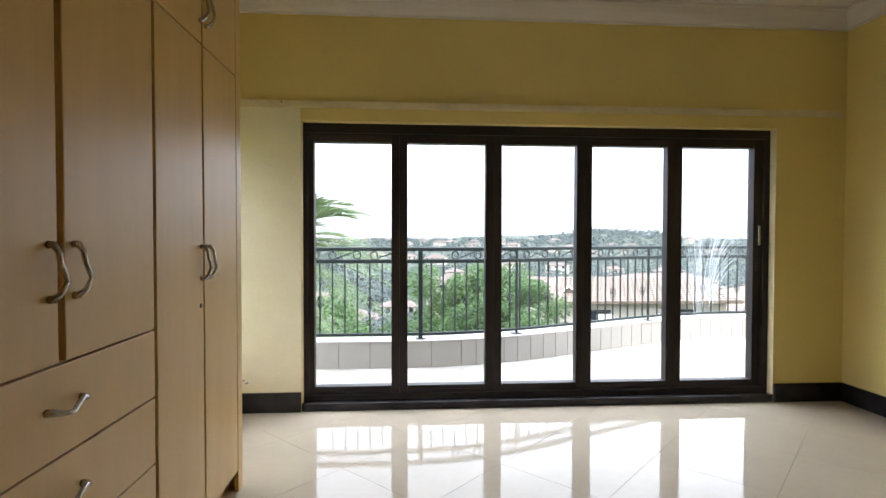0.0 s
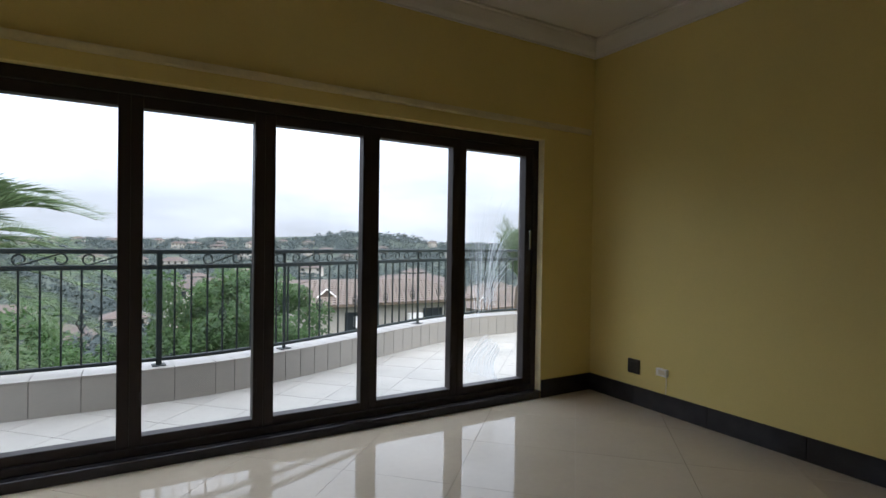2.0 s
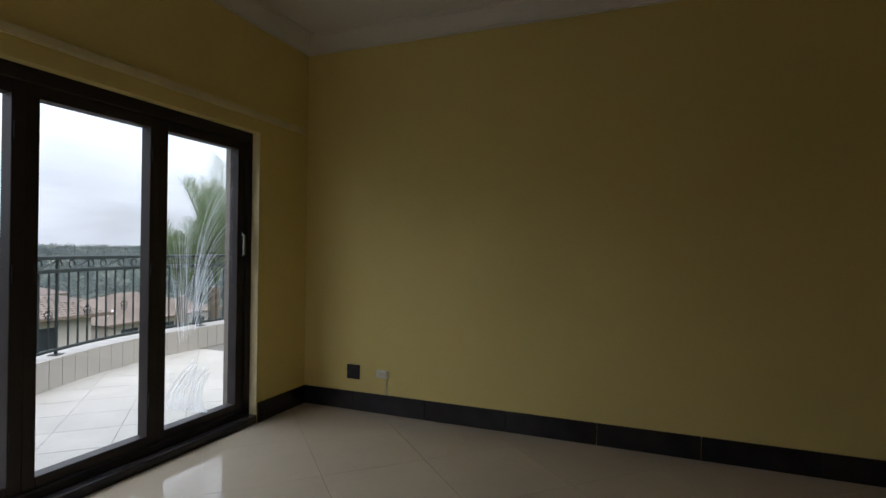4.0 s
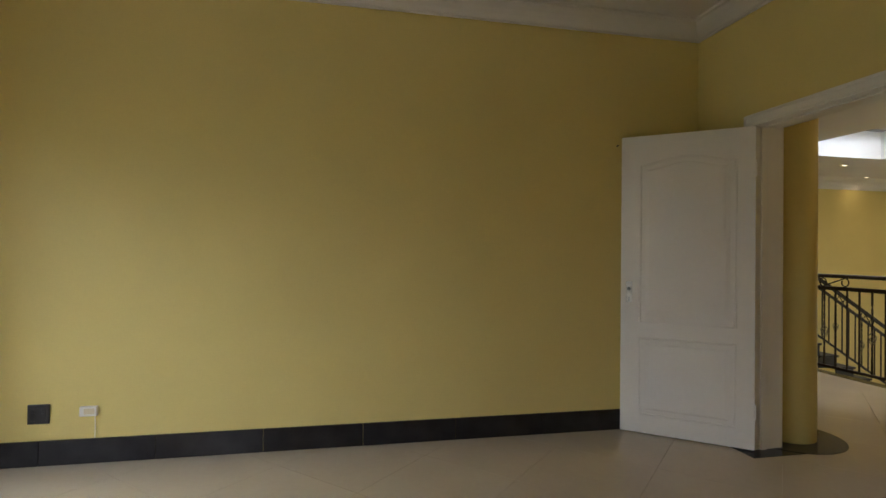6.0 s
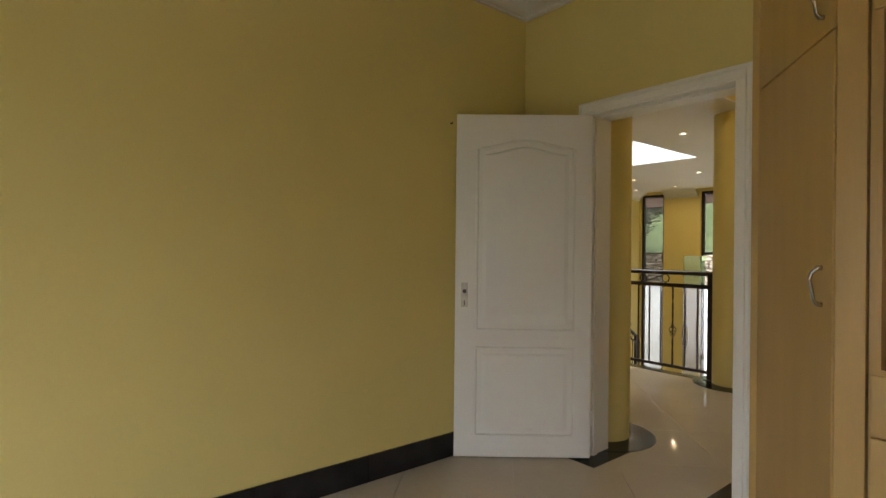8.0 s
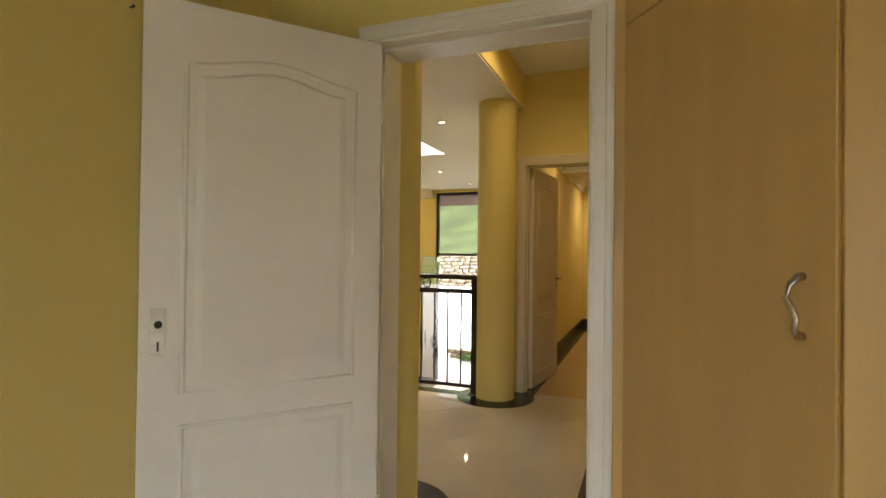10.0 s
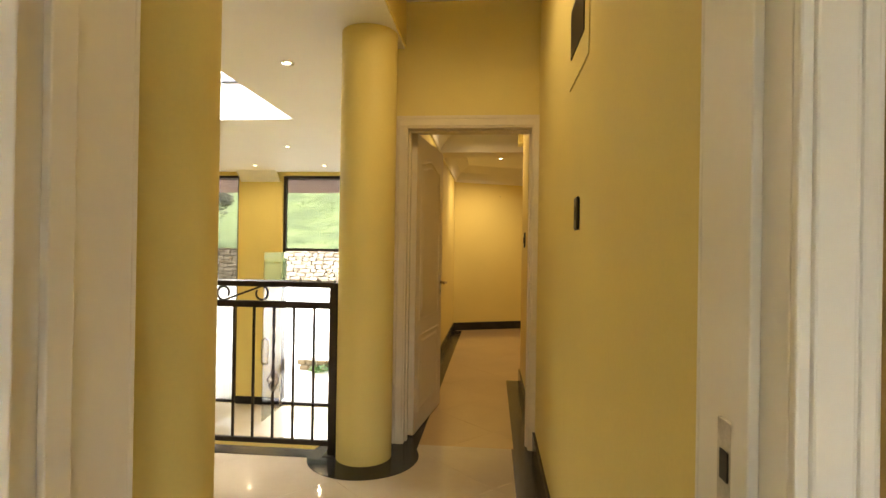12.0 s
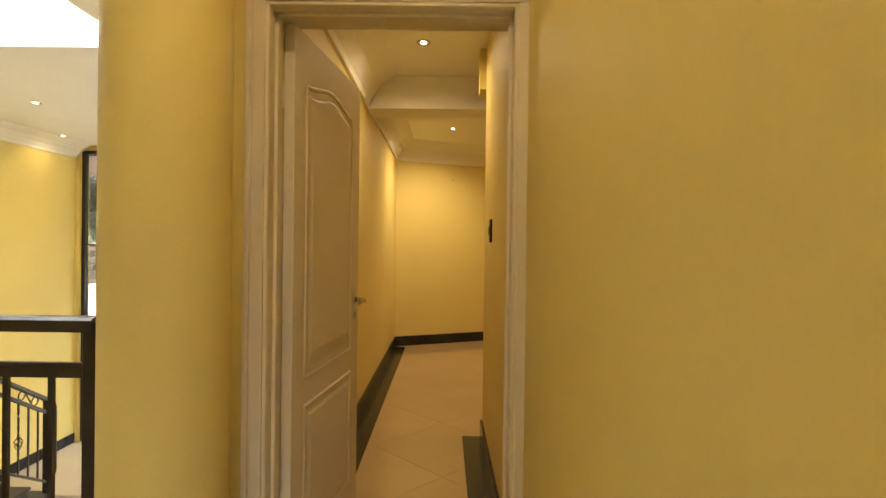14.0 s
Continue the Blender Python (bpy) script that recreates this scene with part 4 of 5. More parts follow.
TOP = H_CORN - 0.004
XWF, SPLIT = -0.93, 1.992
cabinet("wardrobe", "tall maple veneer double wardrobe with top boxes", pose(XWF, 2.312, 0), 0.878, 0.598, TOP,
        [(0.008, 0.395, 0.105, SPLIT - 0.003, 0.372, 1.13), (0.409, 0.80, 0.105, SPLIT - 0.003, 0.432, 1.13), (0.008, 0.395, SPLIT + 0.003, TOP - 0.02, 0.372, 2.14), (0.409, 0.80, SPLIT + 0.003, TOP - 0.02, 0.432, 2.14), (0.806, 0.872, 0.0, TOP - 0.02, None, 0)])
cabinet("wardrobe", "maple veneer wardrobe with hanging doors above drawers", pose(XWF, 1.405, 0), 0.905, 0.598, TOP,
        [(0.008, 0.438, 0.935, SPLIT - 0.003, 0.405, 1.15), (0.462, 0.897, 0.935, SPLIT - 0.003, 0.495, 1.15), (0.008, 0.438, SPLIT + 0.003, TOP - 0.02, 0.405, 2.14), (0.462, 0.897, SPLIT + 0.003, TOP - 0.02, 0.495, 2.14)],
        [(0.008, 0.897, 0.716, 0.929), (0.008, 0.897, 0.50, 0.711), (0.008, 0.897, 0.284, 0.495), (0.008, 0.897, 0.105, 0.279)])
cabinet("wardrobe", "tall maple veneer corner wardrobe with top boxes", pose(XWF, 0.20, 0), 1.203, 0.598, TOP,
        [(0.008, 0.598, 0.105, SPLIT - 0.003, 0.57, 1.13), (0.606, 1.195, 0.105, SPLIT - 0.003, 0.635, 1.13), (0.008, 0.598, SPLIT + 0.003, TOP - 0.02, 0.57, 2.14), (0.606, 1.195, SPLIT + 0.003, TOP - 0.02, 0.635, 2.14)])

# run along the door wall: its front faces north
YF = 0.185
cabinet("dressing_unit", "maple veneer dressing unit with an open niche above drawers", pose(1.213, YF, 0, 0, 0, 90), 1.10, 0.555, TOP,
        [(0.008, 0.546, SPLIT + 0.003, TOP - 0.02, 0.50, 2.14), (0.554, 1.092, SPLIT + 0.003, TOP - 0.02, 0.60, 2.14)],
        [(a, b, c, d) for a, b in ((0.008, 0.546), (0.554, 1.092)) for c, d in ((0.665, 0.855), (0.465, 0.66), (0.265, 0.46), (0.105, 0.26))],
        (0.03, 1.07, 0.872, SPLIT))
cabinet("wardrobe", "maple veneer wardrobe beside the dressing unit", pose(0.108, YF, 0, 0, 0, 90), 0.98, 0.555, TOP,
        [(0.008, 0.486, 0.105, SPLIT - 0.003, 0.46, 1.13), (0.494, 0.97, 0.105, SPLIT - 0.003, 0.52, 1.13), (0.008, 0.486, SPLIT + 0.003, TOP - 0.02, 0.46, 2.14), (0.494, 0.97, SPLIT + 0.003, TOP - 0.02, 0.52, 2.14)])


def angled_end():
    """The angled end cupboard between the dressing unit and the doorway."""
    th = thing("corner_cupboard", "angled maple veneer end cupboard beside the doorway", "wardrobe", None, "fitted wardrobe")
    a, b = Vector((1.728, -0.372)), Vector((1.305, 0.178))
    bm = bmesh.new()
    prism(bm, [(a.x - 0.03, YS + 0.002), (1.30, 0.150), (1.217, 0.150), (1.217, YS + 0.002)], 0.0, TOP)
    part("carcass", bm, M_MAPLE, th)
    d = b - a
    turn = math.degrees(math.atan2(d.y, d.x)) - 90
    w = d.length
    m = pose(a.x, a.y, 0, 0, 0, turn)
    for z0, z1, hz in ((0.02, 1.968, 1.12), (1.974, TOP - 0.01, 2.10)):
        dr = part("door", bbox(-0.019, 0.0, 0.004, w - 0.004, z0, z1, 0.003), M_MAPLE, th)
        dr.matrix_basis = m
        share("handle", HANDLE, dr, pose(0, w - 0.075, hz), "brushed nickel wavy handle")
    part("edge_strip", bbox(1.694, 1.7555, YS + 0.002, -0.372, 0.0, TOP - 0.01, 0.002), M_MAPLE, th)
    part("filler_panel", bbox(1.217, 1.298, 0.150, 0.183, 0.0, TOP - 0.01, 0.003), M_MAPLE, th)


angled_end()


# ---- small fittings on the walls ----
def plates():
    th = thing("power_socket", "black square double wall socket", "socket", pose(XE, 3.815, 0.29))
    part("plate", bbox(-0.012, 0.0, -0.055, 0.055, -0.055, 0.055, 0.004), M_BLACK, th)
    part("insert", bbox(-0.016, -0.011, -0.038, 0.038, -0.035, 0.035, 0.002), M_BLACK, th)
    for s in (-0.02, 0.02):
        part("rocker", bbox(-0.019, -0.015, s - 0.008, s + 0.008, 0.005, 0.028, 0.001), M_BLACK, th)
    th = thing("telephone_socket", "small white surface socket with a hanging wire", "socket", pose(XE, 3.56, 0.295))
    part("box", bbox(-0.026, 0.0, -0.045, 0.045, -0.025, 0.03, 0.004), M_WHITE, th)
    part("cover", bbox(-0.030, -0.026, -0.035, 0.02, -0.012, 0.02, 0.002), M_WARMED_WHITE, th)
    bm = bmesh.new()
    tube(bm, [(-0.008, -0.03, -0.02), (-0.006, -0.032, -0.08), (-0.018, -0.035, -0.15)], 0.0025, 5)
    part("wire", bm, M_WHITE, th)
    th = thing("light_switch", "black tall wall light switch", "switch", pose(XP, -1.625, 1.370))
    part("plate", bbox(0.0, 0.011, -0.031, 0.031, -0.055, 0.055, 0.007, 3), M_BLACK, th)
    part("rocker", bbox(0.010, 0.0135, -0.012, 0.012, -0.022, 0.022, 0.002), M_BLACK, th)
    th = thing("light_switch", "black wall light switch in the corridor", "switch", pose(XP, -4.37, 1.34))
    part("plate", bbox(0.0, 0.012, -0.04, 0.04, -0.065, 0.065, 0.006), M_BLACK, th)
    part("rocker", bbox(0.011, 0.017, -0.015, 0.015, -0.025, 0.025, 0.003), M_BLACK, th)
    th = thing("distribution_board", "white electrical board with a dark cover, high on the wall", "switchboard", pose(XP, -1.65, 2.06))
    part("frame", bbox(0.0, 0.004, -0.19, 0.19, -0.22, 0.22, 0.0015), M_WALL, th)
    part("cover", bbox(0.003, 0.008, -0.15, 0.12, -0.12, 0.06, 0.003), M_BLACK, th)

    for x, y, z, turn in ((-0.98, YN - 0.028, 2.16, 0), (XE, 0.26, 1.985, -90), (2.0, -8.224, 2.11, 202.8)):
        th = thing("wall_nail", "small dark nail sticking out of the plaster", "nail", pose(x, y, z, 0, 0, turn), "wall nails")
        bm = bmesh.new()
        tube(bm, [(0, 0.006, 0), (0, -0.014, 0.002)], 0.004, 8)
        part("shank", bm, M_BLACK, th)
        bm = bmesh.new()
        tube(bm, [(0, -0.014, 0.002), (0, -0.017, 0.002)], 0.005, 10)
        part("head", bm, M_BLACK, th)


plates()


# ---- balcony ----
def kerb_y(x):
    """The balcony kerb's inner line: straight, then bending away, then straight again."""
    u = min(1.0, max(0.0, (x + 0.15) / 4.5))
    return 5.80 + 1.33 * (0.5 - 0.5 * math.cos(math.pi * u))


BZ = -0.088
bm = bmesh.new()
xs = [-4.0 + 0.25 * k for k in range(53)]
for a, b in zip(xs, xs[1:]):
    prism(bm, [(a, OUT_N), (b, OUT_N), (b, kerb_y(b) + 0.26), (a, kerb_y(a) + 0.26)], -0.35, BZ - 0.004)
floor_balc = structure("floor_balcony", bm, M_BGROUT, "pale stone tile balcony floor", "floor")


def kerb():
    bm = bmesh.new()
    prof = [(0.0, BZ - 0.004), (0.0, 0.175), (0.24, 0.175), (0.24, -0.5)]
    pts = [(x, kerb_y(x)) for x in [-4.0 + 0.1 * k for k in range(131)]]
    sweep(bm, pts, [(o + 0.008, z) for o, z in prof])
    th = structure("balcony_kerb", bm, M_BGROUT, "low tiled balcony kerb, curving, below the railing", "kerb")
    x = -3.9
    while x < 8.6:
        step = 0.31 if x < 0.3 else 0.155
        d = math.atan2(kerb_y(x + step) - kerb_y(x), step)
        w = step / math.cos(d)
        joint = 0.003 if x < 3.0 else 0.0015
        for nm, b in (("kerb_tile", bbox(joint, w - joint, 0.0, 0.008, BZ, 0.173, 0.001, 1)), ("cap_tile", bbox(joint, w - joint, -0.004, 0.26, 0.175, 0.186, 0.002, 1))):
            ob = part(nm, b, M_KERB, th)
            ob.matrix_basis = pose(x, kerb_y(x), 0, 0, 0, math.degrees(d))
        x += step


kerb()
rail_path = [(-3.9 + 0.1 * k, kerb_y(-3.9 + 0.1 * k) + 0.12, 0.186) for k in range(124)]
railing("balcony_railing", "dark green steel balcony railing with scrolls and thin bars", rail_path, M_IRON_GREEN, 0.945, 0.800, 0.05, 0.0, 0.126, [0.3, 2.1, 3.92], 4, 0.33, 0.42, 0.022, 0.021, thin_posts=(5.0, 7.03, 9.06, 11.1))


# ---- land, plants and houses outside ----
def smooth(a, b, x):
    u = min(1.0, max(0.0, (x - a) / (b - a)))
    return u * u * (3 - 2 * u)


def land(x, y):
    """Height of the ground: a valley to the north with hills beyond, a grassy bank to the south."""
    if y > -9:
        d = max(0.0, y - 4)
        z = -2.6 - 3.2 * smooth(5, 14, y) - 0.11 * min(d, 130)
        ridge = 21 + 9 * noise.noise((x * 0.004, 3.1, 0.5)) + 5 * noise.noise((x * 0.014, 7.7, 0.2))
        z += (9 + ridge * 0.32) * smooth(170, 760, y) + 1.5 * noise.noise((x * 0.01, y * 0.01, 0)) * smooth(40, 200, y)
        z += 10.0 * smooth(470, 560, y) * math.exp(-((x - 268) / 40) ** 4)
        return z
    bank = -17.5
    if y > bank:
        return -2.6
    return 0.8 + 13.0 * smooth(bank, bank - 38, y) + 0.05 * max(0, bank - 36 - y) + 0.3 * noise.noise((x * 0.2, y * 0.2, 0))


def ground():
    bm = bmesh.new()
    n = 150

    def warp(k):
        u = 2 * k / n - 1
        return math.copysign((math.exp(abs(u) * 6.2) - 1) / (math.exp(6.2) - 1) * 2400, u)
    rows = [[bm.verts.new((warp(i), warp(j), land(warp(i), warp(j)))) for i in range(n + 1)] for j in range(n + 1)]
    for j in range(n):
        for i in range(n):
            bm.faces.new((rows[j][i], rows[j][i + 1], rows[j + 1][i + 1], rows[j + 1][i]))
    ob = structure("ground", bm, M_GRASS, "green grassy land falling into a valley", "ground", True)
    ob.data.materials.append(M_LAWN)
    for p in ob.data.polygons:
        if p.center.y < -15:
            p.material_index = 1


ground()


def leaf_clumps(bm, centre, radius, count, size, rnd, flat=0.8):
    """Many small leaves scattered in an uneven cloud."""
    for _ in range(count):
        while True:
            v = Vector((rnd.uniform(-1, 1), rnd.uniform(-1, 1), rnd.uniform(-1, 1)))
            if 0.25 < v.length < 1:
                break
        p = Vector(centre) + Vector((v.x * radius, v.y * radius, v.z * radius * flat))
        s = size * rnd.uniform(0.6, 1.4)
        d = Vector((rnd.uniform(-1, 1), rnd.uniform(-1, 1), rnd.uniform(-0.6, 0.6))).normalized()
        q = d.orthogonal().normalized()
        bm.faces.new([bm.verts.new(p + d * s), bm.verts.new(p + q * s * 0.45), bm.verts.new(p - d * s), bm.verts.new(p - q * s * 0.45)])


def tree(x, y, ground_z, top_z, spread, seed, label, material, leaves=7000, size=0.09, lowest=0.30, blobs=42):
    rnd = random.Random(seed)
    th = thing("tree", label, "tree", pose(x, y, ground_z))
    h = top_z - ground_z
    bm = bmesh.new()
    tube(bm, [(0, 0, -0.3), (0.06, 0.02, h * 0.2), (0.02, 0.05, h * 0.45), (0.1, 0.0, h * 0.7)], [0.22, 0.16, 0.12, 0.05], 9)
    for k in range(9):
        a = rnd.uniform(0, 6.28)
        r = spread * rnd.uniform(0.5, 0.85)
        z0 = h * rnd.uniform(0.25, 0.55)
        tube(bm, [(0.04, 0.03, z0), (r * 0.5 * math.cos(a), r * 0.5 * math.sin(a), z0 + h * 0.12), (r * math.cos(a), r * math.sin(a), z0 + h * rnd.uniform(0.18, 0.35))], [0.07, 0.045, 0.015], 6)
    part("trunk", bm, M_BARK, th)
    bm = bmesh.new()
    for k in range(blobs):
        a = rnd.uniform(0, 6.28)
        u = rnd.random() ** 0.5
        zz = rnd.uniform(lowest, 0.95)
        r = spread * u * math.sin(math.pi * min(1, 0.16 + 0.80 * (1 - zz) + 0.2)) * 0.95
        leaf_clumps(bm, (r * math.cos(a), r * math.sin(a), h * zz), spread * rnd.uniform(0.2, 0.36) * (42 / blobs) ** 0.3, leaves // blobs, size, rnd)
    part("crown", bm, material, th)


def palm(x, y, ground_z, top_z, seed, fronds=16, length=1.9, low=0.45, high=1.5, droop=0.62, leaflet=0.42, label="feathery green palm tree beside the balcony"):
    """A palm whose feather fronds rise between the angles low and high and bow over by droop."""
    rnd = random.Random(seed)
    th = thing("palm_tree", label, "palm tree", pose(x, y, ground_z))
    h = top_z - ground_z
    bm = bmesh.new()
    tube(bm, [(0.02 * math.sin(k), 0.02 * math.cos(k * 1.7), h * k / 12) for k in range(13)], [0.15 - 0.005 * k + 0.012 * (k % 2) for k in range(13)], 12)
    part("trunk", bm, M_BARK, th)
    n = 16
    for f in range(fronds):
        a = 2.4 * f + rnd.uniform(-0.2, 0.2)
        rise = low + (high - low) * rnd.random()
        ln = length * rnd.uniform(0.8, 1.1)
        pts = []
        for k in range(n + 1):
            u = k / n
            out = ln * (u * math.cos(rise) + droop * 0.35 * u ** 2)
            up = ln * (u * math.sin(rise) - droop * 0.7 * u ** 2.6)
            pts.append(Vector((out * math.cos(a), out * math.sin(a), h + up)))
        bm = bmesh.new()
        tube(bm, pts, [0.016 - 0.0008 * k for k in range(n + 1)], 4)
        for k in range(130):
            u = 0.12 + 0.88 * k / 129
            i = min(n - 1, int(u * n))
            p = pts[i].lerp(pts[i + 1], u * n - i)
            d = (pts[i + 1] - pts[i]).normalized()
            side = d.cross(Vector((math.cos(a), math.sin(a), 0.25))).normalized() if rise > 1.2 else Vector((-math.sin(a), math.cos(a), 0))
            top = side.cross(d).normalized()
            if top.z < 0:
                top = -top
            ll = leaflet * (0.35 + 0.65 * math.sin(math.pi * min(1, 0.15 + 0.75 * u))) * rnd.uniform(0.85, 1.1)
            for e in (-1, 1):
                lift = rnd.uniform(0.05, 0.55)
                tip = p + (side * e * 0.62 + d * 0.72 + top * lift).normalized() * ll - Vector((0, 0, 0.16 * ll))
                mid = p.lerp(tip, 0.5) + Vector((0, 0, 0.05 * ll))
                w = d * 0.0028
                bm.faces.new([bm.verts.new(p - w), bm.verts.new(p + w), bm.verts.new(mid + w), bm.verts.new(tip), bm.verts.new(mid - w)])
        part("frond", bm, M_PALM, th)


def tiled_house(x, y, z, w, d, wall_h, roof_h, turn, label, near=False, hip=None):
    th = thing("house", label, "house", pose(x, y, z, 0, 0, turn))
    part("wall", bbox(-w / 2, w / 2, -d / 2, d / 2, -3.0, wall_h), M_HOUSE, th)
    o = 0.55
    hip = d / 2 if hip is None else hip
    m_roof = M_ROOF if near else M_ROOF_FAR
    bm = bmesh.new()
    e = [(-w / 2 - o, -d / 2 - o), (w / 2 + o, -d / 2 - o), (w / 2 + o, d / 2 + o), (-w / 2 - o, d / 2 + o)]
    lo = [bm.verts.new((a, b, wall_h - 0.05)) for a, b in e]
    r = [bm.verts.new((-w / 2 + hip, 0, wall_h + roof_h)), bm.verts.new((w / 2 - hip, 0, wall_h + roof_h))]
    for f in ((lo[0], lo[1], r[1], r[0]), (lo[1], lo[2], r[1]), (lo[2], lo[3], r[0], r[1]), (lo[3], lo[0], r[0])):
        bm.faces.new(f)
    bm.faces.new(lo[::-1])
    roof = part("roof", bm, m_roof, th)
    k = max(2, int(w / 3))
    for s, yy in ((-1, -d / 2), (1, d / 2)):
        for i in range(k):
            cx = -w / 2 + (i + 0.5) * w / k
            a, b = sorted((yy, yy + s * 0.04))
            win = part("window", bbox(cx - 0.6, cx + 0.6, a, b, wall_h - 1.7, wall_h - 0.5), M_DARKWIN, th)
            part("window_frame", bbox(cx - 0.68, cx + 0.68, a, b - s * 0.01 if s > 0 else b, wall_h - 1.78, wall_h - 1.7), M_HOUSE, win)
    if near:
        # rows of roof tiles on the two long slopes, and a small gable
        for s in (-1, 1):
            slope = math.hypot(d / 2 + o, roof_h + 0.05)
            pitch = math.degrees(math.atan2(roof_h + 0.05, d / 2 + o))
            rows = int(slope / 0.30)
            for q in range(rows):
                f = (q + 0.5) / rows
                half = (w / 2 + o) + (-hip - o) * f
                bm = bmesh.new()
                nb = max(4, int(2 * half / 0.24))
                for c in range(nb):
                    xa = -half + 2 * half * c / nb
                    wv = 2 * half / nb
                    vs = []
                    for g in range(4):
                        xx = xa + wv * g / 3
                        zz = 0.03 * math.sin(math.pi * g / 3)
                        vs.append((bm.verts.new((xx, -0.17, zz + 0.035)), bm.verts.new((xx, 0.17, zz + 0.01)), bm.verts.new((xx, -0.17, zz + 0.005))))
                    for g in range(3):
                        bm.faces.new((vs[g][0], vs[g + 1][0], vs[g + 1][1], vs[g][1]))
                        bm.faces.new((vs[g][2], vs[g + 1][2], vs[g + 1][0], vs[g][0]))
                ob = part("tile_row", bm, M_ROOF, roof)
                yy, zz = -(d / 2 + o) * (1 - f), wall_h - 0.05 + (roof_h + 0.05) * f
                ob.matrix_basis = Matrix.Rotation(0 if s < 0 else math.pi, 4, "Z") @ pose(0, yy, zz, pitch, 0, 0)
        bm = bmesh.new()
        gx, gy, gz = -w * 0.40, -d / 2 + 0.7, wall_h + 0.08
        vs = [bm.verts.new(p) for p in ((gx - 0.6, gy, gz), (gx + 0.6, gy, gz), (gx, gy, gz + 0.5), (gx, gy + 1.8, gz + 0.5))]
        for f in ((0, 2, 3), (2, 1, 3), (0, 1, 2)):
            bm.faces.new([vs[i] for i in f])
        gable = part("gable", bm, M_ROOF, roof)
        bm = bmesh.new()
        tube(bm, [(gx - 0.68, gy - 0.05, gz - 0.03), (gx, gy - 0.05, gz + 0.55), (gx + 0.68, gy - 0.05, gz - 0.03)], 0.045, 4)
        part("bargeboard", bm, M_WHITE, roof, "white gable trim")
        for ax in (-w * 0.22, w * 0.12):
            part("air_conditioner", bbox(ax - 0.4, ax + 0.4, -d / 2 - 0.32, -d / 2 - 0.01, wall_h - 1.25, wall_h - 0.7, 0.03), M_WHITE, th, "white air conditioner unit on the wall")
        part("fascia", bbox(-w / 2 - o, w / 2 + o, -d / 2 - o - 0.03, -d / 2 - o, wall_h - 0.16, wall_h - 0.02, 0.01), M_BARK, th, "brown eaves board")
    return th


tiled_house(11.6, 29.2, -5.2, 8.8, 7.0, 3.35, 0.85, 0, "cream house under a brown tiled roof below the balcony", True, 1.0)
rnd = random.Random(11)
tiled_house(24.5, 35.0, -6.2, 9.0, 7.0, 2.9, 1.3, 8, "cream house with a brown tiled roof behind the palm", True)
for hx, hy, w, turn in ((22.0, 62.0, 15.0, -4), (38.0, 70.0, 15.0, 6), (27.0, 84.0, 22.0, -10), (48.0, 96.0, 18.0, 4), (12.0, 98.0, 16.0, 8)):
    tiled_house(hx, hy, -8.2 - 0.02 * hy, w, 8.0, 3.4, 1.3, turn, "long white-walled house with a low brown roof")
for hx, hy, w, turn in ((-30.0, 100.0, 8.0, 15), (-48.0, 130.0, 9.0, -12), (-18.0, 125.0, 8.0, 5), (-60.0, 165.0, 10.0, 20), (-26.0, 160.0, 10.0, -8), (-75.0, 140.0, 9.0, 10), (-9.0, 92.0, 8.0, -6), (-14.0, 110.0, 9.0, 12), (-2.0, 140.0, 9.0, 0), (-38.0, 118.0, 8.0, 4)):
    tiled_house(hx, hy, land(hx, hy) + 0.3, w, 6.5, 2.4, 1.5, turn, "small house among trees down in the valley")
for k in range(56):
    hy = 230 + 480 * rnd.random() ** 0.7
    hx = rnd.uniform(-0.5, 0.62) * hy
    tiled_house(hx, hy, land(hx, hy) + 0.8, rnd.uniform(8, 15), rnd.uniform(5.5, 7.5), rnd.uniform(2.4, 4.2), rnd.uniform(1.3, 2.2), rnd.uniform(-40, 40), "distant pale house on the green hillside")

tree(1.75, 13.2, land(1.75, 13.2), 0.70, 1.85, 1, "bushy bright green tree below the balcony", M_LEAF, 52000, 0.044, 0.5, 110)
tree(2.9, 17.0, land(2.9, 17.0), -0.6, 1.9, 2, "bushy green tree below the balcony", M_LEAF, 24000, 0.055, 0.45, 60)
tree(-3.4, 11.6, land(-3.4, 11.6), 0.0, 1.9, 3, "low bushy green shrub below the balcony", M_LEAF_DARK, 30000, 0.042, 0.45, 70)
tree(-1.5, 14.8, land(-1.5, 14.8), -0.8, 1.9, 4, "low bushy green tree below the balcony", M_LEAF, 30000, 0.045, 0.45, 70)
tree(-6.4, 16.5, land(-6.4, 16.5), 0.1, 2.6, 5, "dark green tree down the slope", M_LEAF_DARK, 12000, 0.10)
tree(-4.6, 21.0, land(-4.6, 21.0), -0.9, 2.5, 6, "green tree down the slope", M_LEAF, 12000, 0.11)
tree(7.4, 18.5, land(7.4, 18.5), -2.6, 1.6, 7, "low green shrub beside the house", M_LEAF, 9000, 0.08)
tree(11.0, 16.0, land(11.0, 16.0), -1.6, 1.7, 12, "low green tree beside the house", M_LEAF_DARK, 9000, 0.09)
palm(-2.5, 9.1, land(-2.5, 9.1), 0.92, 21, 64, 2.1, -0.25, 1.25, 0.66, 0.46)
palm(7.6, 9.7, land(7.6, 9.7), 0.45, 22, 15, 2.6, 1.2, 1.5, 0.2, 0.6, "tall upright feathery palm beyond the balcony")
palm(7.0, 9.9, land(7.0, 9.9), 0.3, 23, 12, 1.6, 1.2, 1.5, 0.25, 0.5, "smaller yellow-green feathery palm beyond the balcony")


